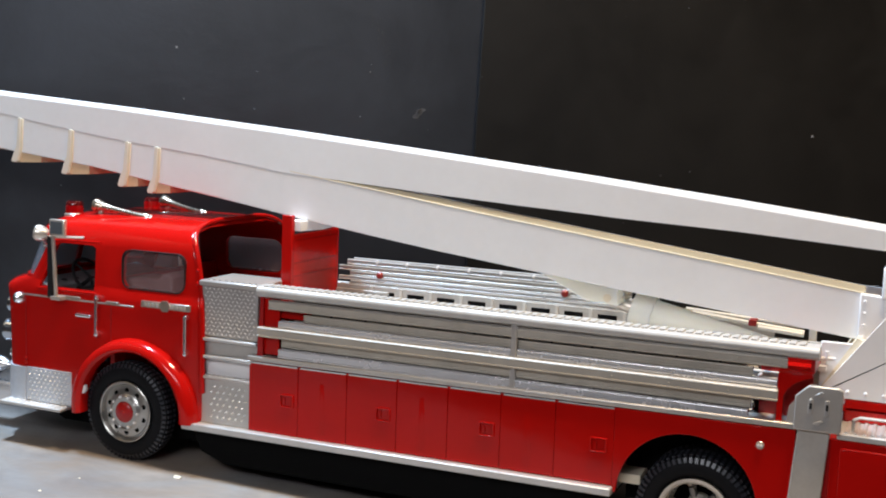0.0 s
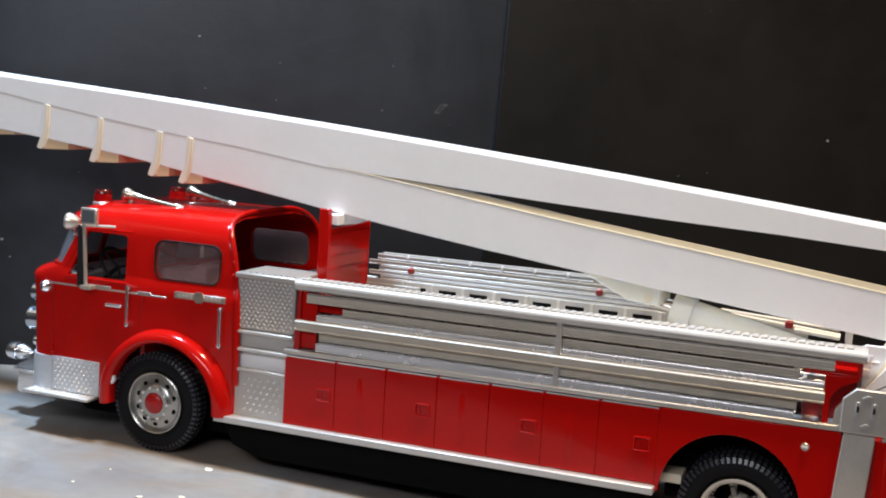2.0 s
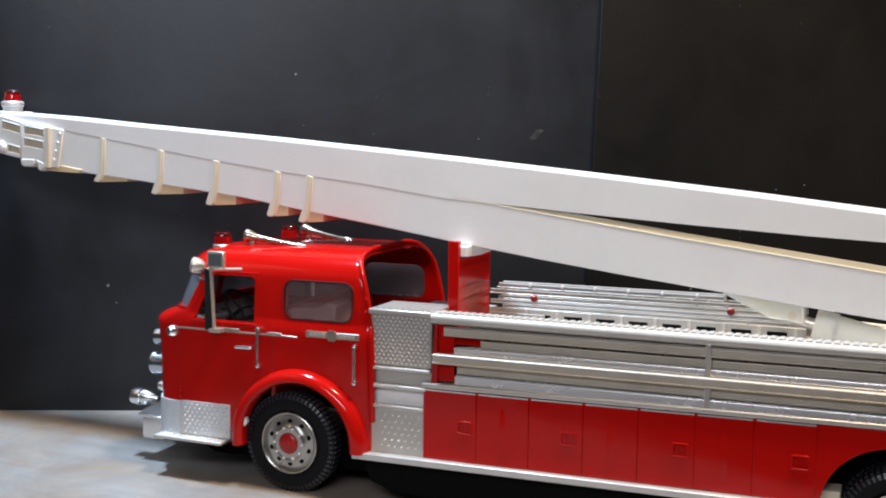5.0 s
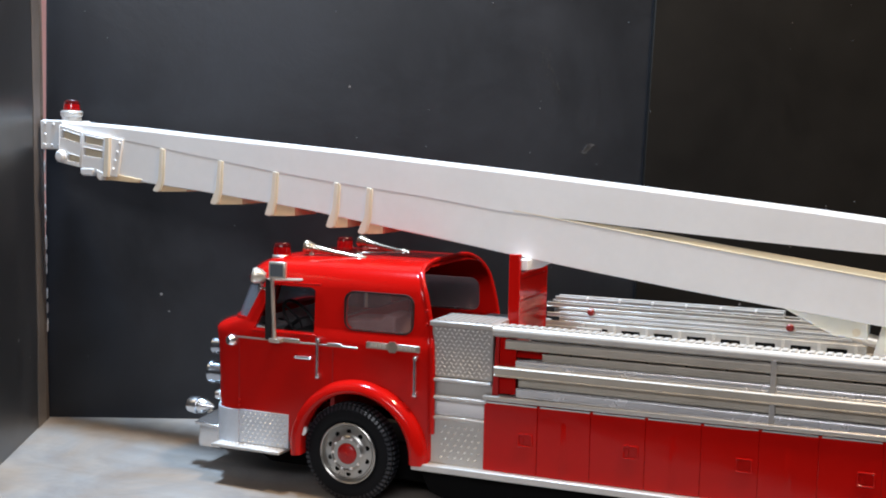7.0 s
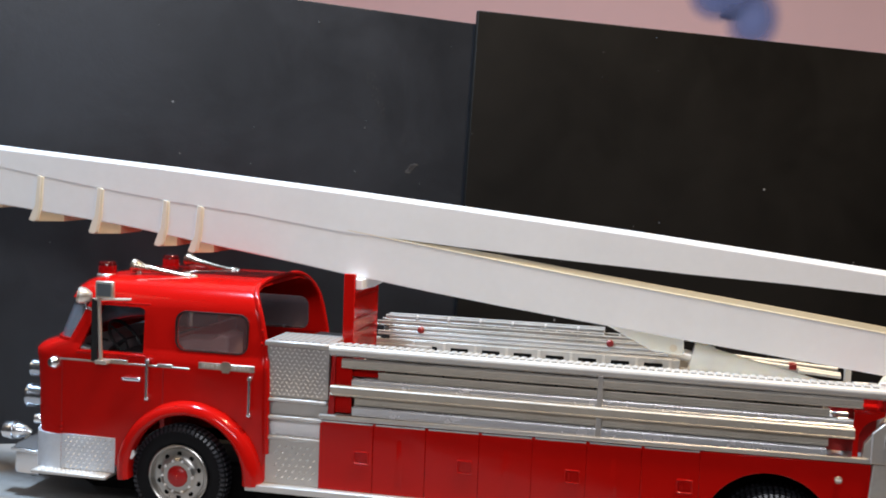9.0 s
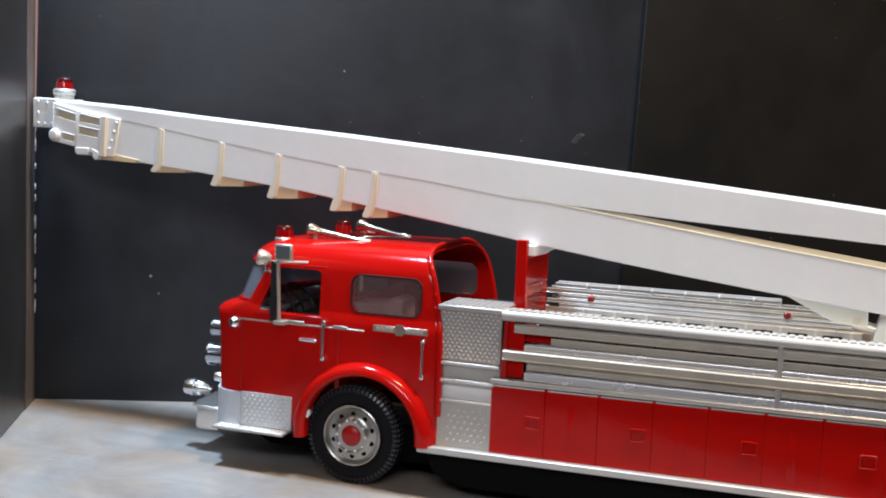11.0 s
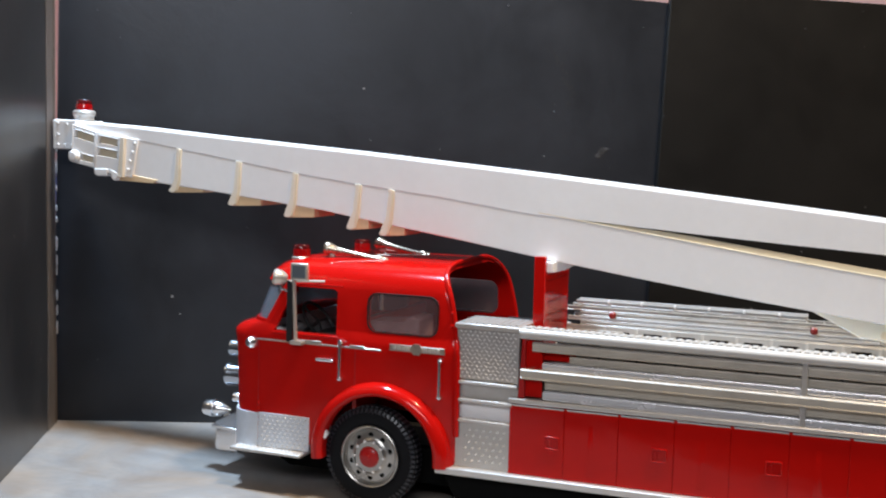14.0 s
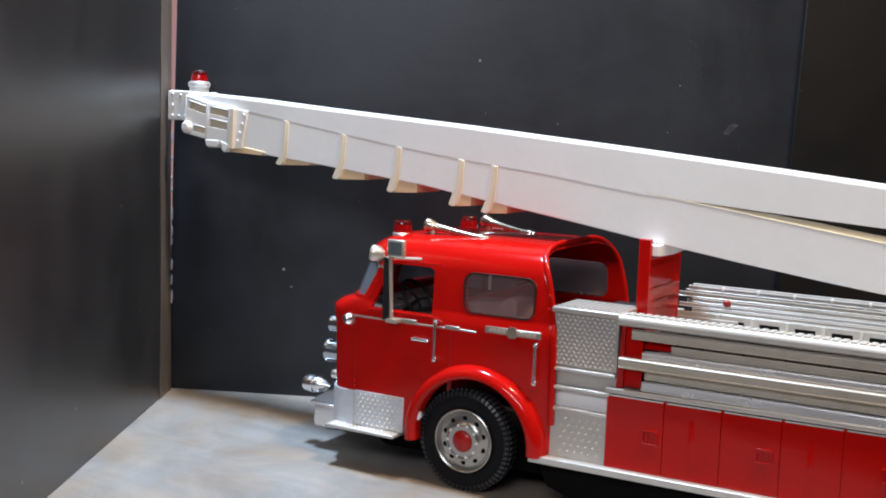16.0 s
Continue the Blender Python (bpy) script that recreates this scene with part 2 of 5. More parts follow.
ladder_bright = surface("polished_silver_plastic", (0.80, 0.80, 0.815), 0.26, metal=0.5, vary=0.05, scale=40, bump=0.02, bump_scale=300)
# near-black that paints in the shade of holes, wheel wells and the underside
shade_black = surface("unlit_hole_black", (0.004, 0.004, 0.004), 0.8, vary=0.1, spec=0.05)
# orange tint: light bounced off the red cab roof, put into the colour
amber = surface("amber_aged_plastic", (0.78, 0.58, 0.36), 0.45, vary=0.1, scale=50, bump=0.03, bump_scale=150)
tread_mark = surface("satin_tread_mark", (0.74, 0.71, 0.68), 0.5, metal=0.15, vary=0.08, scale=90)
clasp_red = surface("dark_red_clasp", (0.22, 0.012, 0.010), 0.3, vary=0.1, scale=90)
floor_mat = surface("brown_room_floor", (0.08, 0.055, 0.04), 0.6, vary=0.2, scale=4)

# ---- building helpers; shapes are laid out in truck metres, 25 of them to one real metre ----
U = 0.04
TABLE_Z = -0.05
RAKE = radians(-1.0)          # the truck stands a little nose down on its tyres
PIVOT = Vector((-2.33, 1.2, -0.03))
ORIGIN = {}


def thing(name, origin, label, category, group="", kind=""):
    ob = new(name)
    turn = Matrix.Rotation(RAKE, 4, "Y")
    ob.matrix_basis = Matrix.Translation((PIVOT + turn @ (Vector(origin) - PIVOT)) * U) @ turn
    ob.empty_display_size = 0.01
    ORIGIN[ob.name] = Vector(origin)
    return tagged(ob, label, category, group, kind)


def part(name, bm, material, parent=None, label="", bevel=0.0, angle=32, origin=None):
    """One mesh object of a bmesh laid out in truck metres, under a thing or a part."""
    o = ORIGIN[parent.name] if parent else Vector(origin or (0, 0, 0))
    bmesh.ops.recalc_face_normals(bm, faces=bm.faces[:])
    me = bpy.data.meshes.new(name)
    for v in bm.verts:
        v.co = (v.co - o) * U
    for f in bm.faces:
        f.smooth = True
    bm.to_mesh(me)
    bm.free()
    me.set_sharp_from_angle(angle=radians(angle))
    me.materials.append(material)
    ob = new(name, me)
    if parent:
        ob.parent = parent
    else:
        ob.location = o * U
    ORIGIN[ob.name] = o
    if label:
        ob["label"] = label
    if bevel:
        mod = ob.modifiers.new("edge", "BEVEL")
        mod.width, mod.segments, mod.limit_method, mod.angle_limit = bevel * U, 2, "ANGLE", radians(40)
        mod.harden_normals = False
    return ob


def carve(ob, *cutters):
    """Cut the shapes out of ob for good."""
    for bm in cutters:
        me = bpy.data.meshes.new("cutter")
        o = ORIGIN[ob.name]
        bmesh.ops.recalc_face_normals(bm, faces=bm.faces[:])
        for v in bm.verts:
            v.co = (v.co - o) * U
        bm.to_mesh(me)
        bm.free()
        tool = new("cutter", me)
        if ob.parent:
            tool.parent = ob.parent
        mod = ob.modifiers.new("carve", "BOOLEAN")
        mod.object, mod.operation, mod.solver = tool, "DIFFERENCE", "EXACT"
        bpy.context.view_layer.update()
        done = bpy.data.meshes.new_from_object(ob.evaluated_get(bpy.context.evaluated_depsgraph_get()))
        old = ob.data
        ob.modifiers.clear()
        ob.data = done
        done.name = old.name
        bpy.data.objects.remove(tool)
        bpy.data.meshes.remove(me)
        for p in done.polygons:
            p.use_smooth = True
        done.set_sharp_from_angle(angle=radians(32))
    return ob


def box(bm, x0, x1, y0, y1, z0, z1):
    v = [bm.verts.new((x, y, z)) for x in (x0, x1) for y in (y0, y1) for z in (z0, z1)]
    for q in ((0, 1, 3, 2), (4, 6, 7, 5), (0, 4, 5, 1), (2, 3, 7, 6), (0, 2, 6, 4), (1, 5, 7, 3)):
        bm.faces.new([v[i] for i in q])
    return bm


def B(*a):
    return box(bmesh.new(), *a)


def prism(bm, pts, axis, a, b):
    """A flat outline pushed from a to b along an axis; pts are (x, z) for y, (y, z) for x, (x, y) for z."""
    def at(p, k):
        return {"y": (p[0], k, p[1]), "x": (k, p[0], p[1]), "z": (p[0], p[1], k)}[axis]
    lo, hi = [bm.verts.new(at(p, a)) for p in pts], [bm.verts.new(at(p, b)) for p in pts]
    n = len(pts)
    bm.faces.new(lo[::-1])
    bm.faces.new(hi)
    for i in range(n):
        bm.faces.new((lo[i], lo[(i + 1) % n], hi[(i + 1) % n], hi[i]))
    return bm


def P(pts, axis, a, b):
    return prism(bmesh.new(), pts, axis, a, b)


def rounded(x0, x1, z0, z1, r, n=5):
    out = []
    for cx, cz, a in ((x1 - r, z1 - r, 0), (x0 + r, z1 - r, 90), (x0 + r, z0 + r, 180), (x1 - r, z0 + r, 270)):
        out += [(cx + r * math.cos(radians(a + 90 * i / n)), cz + r * math.sin(radians(a + 90 * i / n))) for i in range(n + 1)]
    return out


def lathe(bm, profile, centre, axis, n=32):
    """profile: (radius, distance along the axis) from end to end; a radius of 0 closes it."""
    axis = Vector(axis).normalized()
    side = axis.orthogonal().normalized()
    other = axis.cross(side)
    c, rings = Vector(centre), []
    for r, h in profile:
        if r <= 1e-6:
            rings.append([bm.verts.new(c + axis * h)])
        else:
            rings.append([bm.verts.new(c + axis * h + (side * math.cos(2 * math.pi * i / n) + other * math.sin(2 * math.pi * i / n)) * r) for i in range(n)])
    for a, b in zip(rings, rings[1:]):
        for i in range(n):
            j = (i + 1) % n
            if len(a) > 1 and len(b) > 1:
                bm.faces.new((a[i], a[j], b[j], b[i]))
            elif len(b) > 1:
                bm.faces.new((a[0], b[j], b[i]))
            elif len(a) > 1:
                bm.faces.new((a[i], a[j], b[0]))
    return bm


def L(profile, centre, axis, n=32):
    return lathe(bmesh.new(), profile, centre, axis, n)


def rod(bm, a, b, r, r2=None, n=12):
    a, b = Vector(a), Vector(b)
    d = (b - a).length
    return lathe(bm, [(0, 0), (r, 0), (r if r2 is None else r2, d), (0, d)], a, b - a, n)


def R(a, b, r, r2=None, n=12):
    return rod(bmesh.new(), a, b, r, r2, n)


def bent(pts, r, n=8):
    """A round bar through the points."""
    bm = bmesh.new()
    for a, b in zip(pts, pts[1:]):
        rod(bm, a, b, r, n=n)
    for p in pts[1:-1]:
        bmesh.ops.create_uvsphere(bm, u_segments=n, v_segments=6, radius=r, matrix=Matrix.Translation(p))
    return bm


def lozenges(x0, x1, y, z0, z1, nx, nz, size, proud, flip=False):
    """Raised marks of tread plate on an upright face that looks to -y."""
    bm = bmesh.new()
    for i in range(nx):
        for k in range(nz):
            cx = x0 + (i + 0.5 + 0.5 * (k % 2) * 0.999) * (x1 - x0) / (nx + 0.5)
            cz = z0 + (k + 0.5) * (z1 - z0) / nz
            lean = 0.75 if flip or (i + k) % 2 else -0.75
            d, w = Vector((1, 0, lean)).normalized() * size, Vector((-lean, 0, 1)).normalized() * size * 0.38
            c = Vector((cx, y, cz))
            ring = [bm.verts.new(c + s) for s in (d, w, -d, -w)]
            top = bm.verts.new(c + Vector((0, -proud, 0)))
            for a in range(4):
                bm.faces.new((ring[a], ring[(a + 1) % 4], top))
    return bm


def lozenges_flat(x0, x1, y0, y1, z, nx, ny, size, proud):
    bm = bmesh.new()
    for i in range(nx):
        for k in range(ny):
            cx = x0 + (i + 0.5 + 0.5 * (k % 2)) * (x1 - x0) / (nx + 0.5)
            cy = y0 + (k + 0.5) * (y1 - y0) / ny
            lean = 0.75 if (i + k) % 2 else -0.75
            d, w = Vector((1, lean, 0)).normalized() * size, Vector((-lean, 1, 0)).normalized() * size * 0.4
            c = Vector((cx, cy, z))
            ring = [bm.verts.new(c + s) for s in (d, w, -d, -w)]
            top = bm.verts.new(c + Vector((0, 0, proud)))
            for a in range(4):
                bm.faces.new((ring[a], ring[(a + 1) % 4], top))
    return bm


def repeat(ob, parent, shifts):
    """The same piece again at each shift, in truck metres."""
    for d in shifts:
        twin = new(ob.name.split(".")[0], ob.data)
        twin.parent = parent
        twin.location = ob.location + Vector(d) * U

# ---- setting: table, black boards, room ----
ROOM = (-26, 60, -60, 30, -22, 42)


def room_box(name, a, material, label):
    return tagged(part(name, B(*a), material), label, "room", kind="structure")


rx0, rx1, ry0, ry1, rz0, rz1 = ROOM
# floor, south and east walls are unseen, kept dark to hold reflections low
room_box("floor", (rx0, rx1, ry0, ry1, rz0 - 2, rz0), floor_mat, "unseen dark brown floor, added to keep bounce low")
room_box("ceiling", (rx0, rx1, ry0, ry1, rz1, rz1 + 2), ceiling_paint, "white painted ceiling of the room")
room_box("wall_north", (rx0, rx1, ry1, ry1 + 2, rz0, rz1), pink, "pink painted wall behind the black boards")
room_box("wall_south", (rx0, rx1, ry0 - 2, ry0, rz0, rz1), dim_wall, "unseen dark brown wall, added to keep reflections low")
room_box("wall_west", (rx0 - 2, rx0, ry0 - 2, ry1 + 2, rz0, rz1), pink, "pink painted wall of the room")
room_box("wall_east", (rx1, rx1 + 2, ry0 - 2, ry1 + 2, rz0, rz1), dim_wall, "unseen dark brown wall, added to keep reflections low")
WALL_TURN = radians(27.5)
CORNER = Vector((-8.29, 1.44, TABLE_Z))
along = Vector((math.cos(WALL_TURN), math.sin(WALL_TURN), 0))
back = Vector((-along.y, along.x, 0))


def on_table(a, b):
    """A spot a metres along the rear board and b metres towards it from its foot."""
    v = CORNER + along * a + back * b
    return (v.x, v.y)


table = part("tabletop", P([on_table(-2.5, -9.4), on_table(24, -9.4), on_table(24, 1.2), on_table(-2.5, 1.2)], "z", -0.8, TABLE_Z), table_mat, bevel=0.05)
tagged(table, "worn grey painted tabletop with faint stains", "table", kind="structure")
for a, b in ((-1.8, -8.7), (23.3, -8.7), (-1.8, 0.5), (23.3, 0.5)):
    x, y = on_table(a, b)
    tagged(part("table_leg", B(x - 0.6, x + 0.6, y - 0.6, y + 0.6, rz0, -0.8), table_mat), "grey painted table leg on the floor", "table", kind="structure")


def board(name, base, way, deep, outline, thick, material, label):
    """An upright board: outline in metres along its base and up, thickness away from the viewer."""
    bm = bmesh.new()
    front = [bm.verts.new(base + way * d + Vector((0, 0, z))) for d, z in outline]
    rear = [bm.verts.new(base + way * d + Vector((0, 0, z)) + deep * thick) for d, z in outline]
    bm.faces.new(front)
    bm.faces.new(rear[::-1])
    n = len(front)
    for i in range(n):
        bm.faces.new((front[i], rear[i], rear[(i + 1) % n], front[(i + 1) % n]))
    return tagged(part(name, bm, material, bevel=0.012), label, "backdrop board", kind="structure")


board("backdrop_rear", CORNER, along, back, [(-0.07, 0), (9.6, 0), (9.6, 6.86), (-0.07, 7.31)], 0.12, board_back,
      "matt black backdrop board standing on the table behind the truck")
board("backdrop_side", CORNER + along * 9.17 - back * 0.13, along, back, [(0.0, 0), (14, 0), (14, 6.9), (0.1, 7.08)], 0.12, board_side,
      "matt black board overlapping the backdrop behind the truck")
board("backdrop_end", CORNER, -back, -along, [(0.08, 0), (8.2, 0), (8.2, 7.25), (0.70, 7.25), (0.59, 6.0), (0.40, 3.4), (0.24, 1.5)], 0.12, board_left,
      "satin black board standing at the end of the table")

# worn raw edge of the end board beside the corner, with torn paper bits
raw_board = surface("raw_board_edge", (0.13, 0.105, 0.092), 0.7, vary=0.35, scale=60, bump=0.3, bump_scale=200)
torn_paper = surface("torn_white_paper", (0.72, 0.68, 0.66), 0.8, vary=0.12, scale=90)
EDGE = [(0.08, 0.0), (0.24, 1.5), (0.40, 3.4), (0.59, 6.0), (0.70, 7.25)]
bm = bmesh.new()
prev = None
for d, z in EDGE:
    ring = [bm.verts.new(CORNER - back * (d + w) + along * e + Vector((0, 0, z))) for w, e in ((0.0, 0.006), (0.0, -0.12), (-0.008, -0.12), (-0.008, 0.012), (0.13, 0.012), (0.13, 0.006))]
    if prev:
        for i in range(6):
            bm.faces.new((prev[i], prev[(i + 1) % 6], ring[(i + 1) % 6], ring[i]))
    else:
        bm.faces.new(ring)
    prev = ring
bm.faces.new(prev[::-1])
tagged(part("trim", bm, raw_board), "worn raw edge of the black end board", "board edge", kind="structure")
scuffed = board_material("scuffed_black_board", (0.078, 0.068, 0.064), 0.45, 60.0, 0.8, 0.2)
bm = bmesh.new()
prev = None
for d, z in EDGE:
    ring = [bm.verts.new(CORNER - back * (d + w) + along * e + Vector((0, 0, z))) for w, e in ((0.13, 0.004), (0.13, 0.009), (0.62 + 0.12 * math.sin(3 * z), 0.009), (0.62 + 0.12 * math.sin(3 * z), 0.004))]
    if prev:
        for i in range(4):
            bm.faces.new((prev[i], prev[(i + 1) % 4], ring[(i + 1) % 4], ring[i]))
    else:
        bm.faces.new(ring)
    prev = ring
bm.faces.new(prev[::-1])
tagged(part("trim", bm, scuffed), "scuffed greyish strip on the black end board", "board edge", kind="structure")
chip_rng = random.Random(11)
bm = bmesh.new()
for k in range(11):
    z = 1.5 + 0.27 * k + chip_rng.uniform(-0.08, 0.08)
    d = 0.24 + (z - 1.5) * 0.084
    w, h = chip_rng.uniform(0.02, 0.045), chip_rng.uniform(0.04, 0.11)
    corners = [CORNER - back * (d - 0.02 + w * u) + along * 0.015 + Vector((0, 0, z + h * v)) for u, v in ((-1, -0.6), (0.3, -1), (0.8, 0.2), (0.1, 1), (-0.9, 0.5))]
    lo, hi = [bm.verts.new(c) for c in corners], [bm.verts.new(c + along * 0.012) for c in corners]
    bm.faces.new(lo[::-1])
    bm.faces.new(hi)
    for i in range(5):
        bm.faces.new((lo[i], lo[(i + 1) % 5], hi[(i + 1) % 5], hi[i]))
tagged(part("torn_paper", bm, torn_paper), "torn white paper bits on the edge of the black end board", "paper", kind="stuff")

# a chalky rub mark on the backdrop
rub = bmesh.new()
for i in range(7):
    a = CORNER + along * (8.25 + 0.018 * i + 0.03 * random.random()) + Vector((0, 0, 4.42 + 0.02 * i)) - back * 0.004
    w, h = 0.03 + 0.03 * random.random(), 0.02 + 0.015 * random.random()
    rub.faces.new([rub.verts.new(a + along * (w * math.cos(t)) + Vector((0, 0, h * math.sin(t)))) for t in (0, 0.9, 1.8, 2.7, 3.6, 4.5, 5.4)])
tagged(part("rub_mark", rub, surface("chalk_rub", (0.06, 0.06, 0.065), 0.8, vary=0.4, scale=300)), "pale grey rub mark on the black board", "mark", kind="structure")

# faint chalky smear and white dust specks on the boards
smear_rng = random.Random(3)
bm = bmesh.new()
for i in range(26):
    u = i / 25
    a = CORNER + along * (7.55 + 0.25 * u + smear_rng.uniform(-0.09, 0.09)) + Vector((0, 0, 6.05 - 0.85 * u)) - back * 0.004
    w, h = smear_rng.uniform(0.004, 0.014), smear_rng.uniform(0.01, 0.04)
    bm.faces.new([bm.verts.new(a + along * (w * math.cos(t)) + Vector((0, 0, h * math.sin(t)))) for t in (0, 1.05, 2.1, 3.14, 4.2, 5.25)])
tagged(part("chalk_smear", bm, surface("faint_chalk", (0.028, 0.03, 0.033), 0.8, vary=0.3, scale=300)), "faint grey chalk smear on the black board", "mark", kind="stuff")
bm = bmesh.new()
spots = [(4.66, 4.52), (4.54, 3.17), (7.54, 5.2), (0.5, 6.28), (5.75, 4.42), (11.49, 6.17), (12.43, 6.9), (12.5, 6.35)]
spots += [(smear_rng.uniform(0.3, 13), smear_rng.uniform(0.6, 6.7)) for i in range(34)]
for d, z in spots:
    lift = 0.004 if d < 9.17 else 0.134
    r = smear_rng.uniform(0.005, 0.012)
    bmesh.ops.create_icosphere(bm, subdivisions=1, radius=r, matrix=Matrix.Translation(CORNER + along * d + Vector((0, 0, z)) - back * lift))
tagged(part("dust_specks", bm, surface("grey_dust", (0.16, 0.16, 0.165), 0.8, vary=0.3, scale=300)), "pale dust specks on the black boards", "dust", kind="stuff")

# soft blue motif painted on the pink wall
for proud, cx, cz, w, h in ((0.05, 3.9, 10.84, 1.25, 1.06), (0.09, 5.19, 10.1, 1.15, 1.45), (0.13, 4.5, 11.11, 1.2, 1.06)):
    bm = P([(cx + w * math.cos(t * 0.3491), cz + h * math.sin(t * 0.3491)) for t in range(18)], "y", ry1 - proud, ry1 - 0.01)
    tagged(part("wall_motif", bm, soft_paint("blue_wall_motif", (0.26, 0.33, 0.66), w * U, h * U), origin=(cx, ry1 - proud, cz)),
           "soft blue painted motif on the pink wall", "wall decoration", kind="structure")
bm = P([(22.94 + 1.6 * math.cos(t * 0.3491), 1.9 + 1.6 * math.sin(t * 0.3491)) for t in range(18)], "x", rx0 + 0.01, rx0 + 0.05)
tagged(part("wall_motif", bm, soft_paint("blue_wall_motif", (0.14, 0.22, 0.62), 1.6 * U, 1.6 * U), origin=(rx0 + 0.05, 22.94, 1.9)),
       "soft blue painted motif on the pink wall", "wall decoration", kind="structure")

# plaster crumbs on the table
rng = random.Random(5)
for i, (x, y, s) in enumerate(((-1.37, -0.23, 0.04), (-1.09, -1.20, 0.035), (-1.48, -1.45, 0.035), (-2.32, -0.85, 0.014), (-0.74, -1.12, 0.02), (-2.4, -1.43, 0.02))):
    bm = bmesh.new()
    bmesh.ops.create_icosphere(bm, subdivisions=1, radius=s)
    for v in bm.verts:
        v.co = Vector((v.co.x * 1.4, v.co.y, v.co.z * 0.35 + s * 0.25)) * rng.uniform(0.75, 1.2) + Vector((x, y, TABLE_Z))
    tagged(part("crumb", bm, cream), "tiny pale crumb lying on the grey table", "crumb", "crumbs on the table")

# ---- the fire truck ----
CY, W = 1.2, 2.4            # middle of the truck and its width
truck = thing("fire_truck", (0, CY, TABLE_Z), "glossy red scale model fire truck with white folded boom", "model truck")
HUB_F, HUB_R, HUB_Z, HUB_ZR = -2.315, 4.755, 0.573, 0.441
ARCH_X, ARCH_Z = -2.19, 0.605      # middle of the front wheel arch


def outline_at(xf, xr, y0, rf, rr=0.06, n=7):
    """A cab's plan at one level: front corners of radius rf, rear ones of rr."""
    pts = []
    for cx, cy, a, r in ((xf + rf, y0 + rf, 180, rf), (xr - rr, y0 + rr, 270, rr), (xr - rr, W - y0 - rr, 0, rr), (xf + rf, W - y0 - rf, 90, rf)):
        pts += [(cx + r * math.cos(radians(a + 90 * i / n)), cy + r * math.sin(radians(a + 90 * i / n))) for i in range(n + 1)]
    return pts


def loft(levels):
    bm = bmesh.new()
    rings = [[bm.verts.new((x, y, z)) for x, y in outline_at(*rest)] for z, *rest in levels]
    for a, b in zip(rings, rings[1:]):
        n = len(a)
        for i in range(n):
            bm.faces.new((a[i], a[(i + 1) % n], b[(i + 1) % n], b[i]))
    bm.faces.new(rings[0][::-1])
    bm.faces.new(rings[-1])
    return bm


CAB_LEVELS = [  # z, front, rear, side inset, front corner radius
    (0.62, -4.36, -1.20, 0.0, 0.36), (0.95, -4.36, -1.20, 0.0, 0.36), (1.5, -4.375, -1.20, 0.0, 0.36), (1.8, -4.395, -1.205, 0.0, 0.37), (1.93, -4.42, -1.21, -0.005, 0.38),
    (1.99, -4.42, -1.215, -0.002, 0.38), (2.04, -4.38, -1.22, 0.01, 0.38), (2.08, -4.32, -1.225, 0.02, 0.39), (2.11, -4.24, -1.23, 0.03, 0.40), (2.13, -4.16, -1.235, 0.03, 0.42),
    (2.3, -4.12, -1.26, 0.045, 0.44), (2.5, -4.06, -1.305, 0.06, 0.46), (2.64, -4.02, -1.345, 0.075, 0.47), (2.72, -3.985, -1.38, 0.10, 0.48),
    (2.79, -3.95, -1.415, 0.14, 0.48), (2.85, -3.88, -1.45, 0.20, 0.48), (2.90, -3.79, -1.475, 0.29, 0.46), (2.935, -3.67, -1.49, 0.40, 0.44),
    (2.965, -3.48, -1.5, 0.56, 0.42), (2.98, -3.2, -1.5, 0.75, 0.38)]
cab = part("cab", loft(CAB_LEVELS), red, truck, "glossy red rounded cab shell")
inner = [(z - 0.0, xf + 0.07, xr + 1.0, y0 + 0.055, max(0.1, rf - 0.05), 0.05) for z, xf, xr, y0, rf in CAB_LEVELS[1:-1]]
inner[-1] = (2.905, *inner[-1][1:])
inner = [i for i in inner if i[0] < 2.9] + [(2.905, -3.3, -0.2, 0.55, 0.4, 0.05)]
door_hole = [(-3.70, 2.04), (-2.83, 2.04), (-2.84, 2.58), (-2.90, 2.61), (-3.42, 2.61), (-3.47, 2.57)]
rear_hole = rounded(-2.40, -1.48, 2.13, 2.60, 0.13)
arch_cut = L([(0, 0), (0.82, 0), (0.82, 3), (0, 3)], (ARCH_X, -0.3, ARCH_Z), (0, 1, 0), 48)
shield = P([(-4.6, 2.17), (-3.83, 2.17), (-3.57, 2.655), (-4.6, 2.655)], "y", 0.0, W)
carve(cab, loft(inner), arch_cut, P(door_hole, "y", -1, 4), P(rear_hole, "y", -1, 4), shield)

# rolled lip round the open rear of the cab
lip_path = [(xr + 0.004, y0 + 0.012, z) for z, xf, xr, y0, rf in CAB_LEVELS if z > 0.9]
lip_path += [(x, W - y, z) for x, y, z in lip_path[::-1]]
part("rear_lip", bent(lip_path, 0.034, 8), red, truck, "glossy red rolled lip at the open rear of the cab", 0.0, 60)

# glazing
part("windshield", loft([(2.15, -4.13, -3.68, 0.05, 0.42, 0.02), (2.3, -4.085, -3.62, 0.06, 0.43, 0.02), (2.5, -4.015, -3.54, 0.075, 0.45, 0.02), (2.67, -3.955, -3.46, 0.09, 0.46, 0.02)]),
     smoke, truck, "grey translucent wraparound windshield")
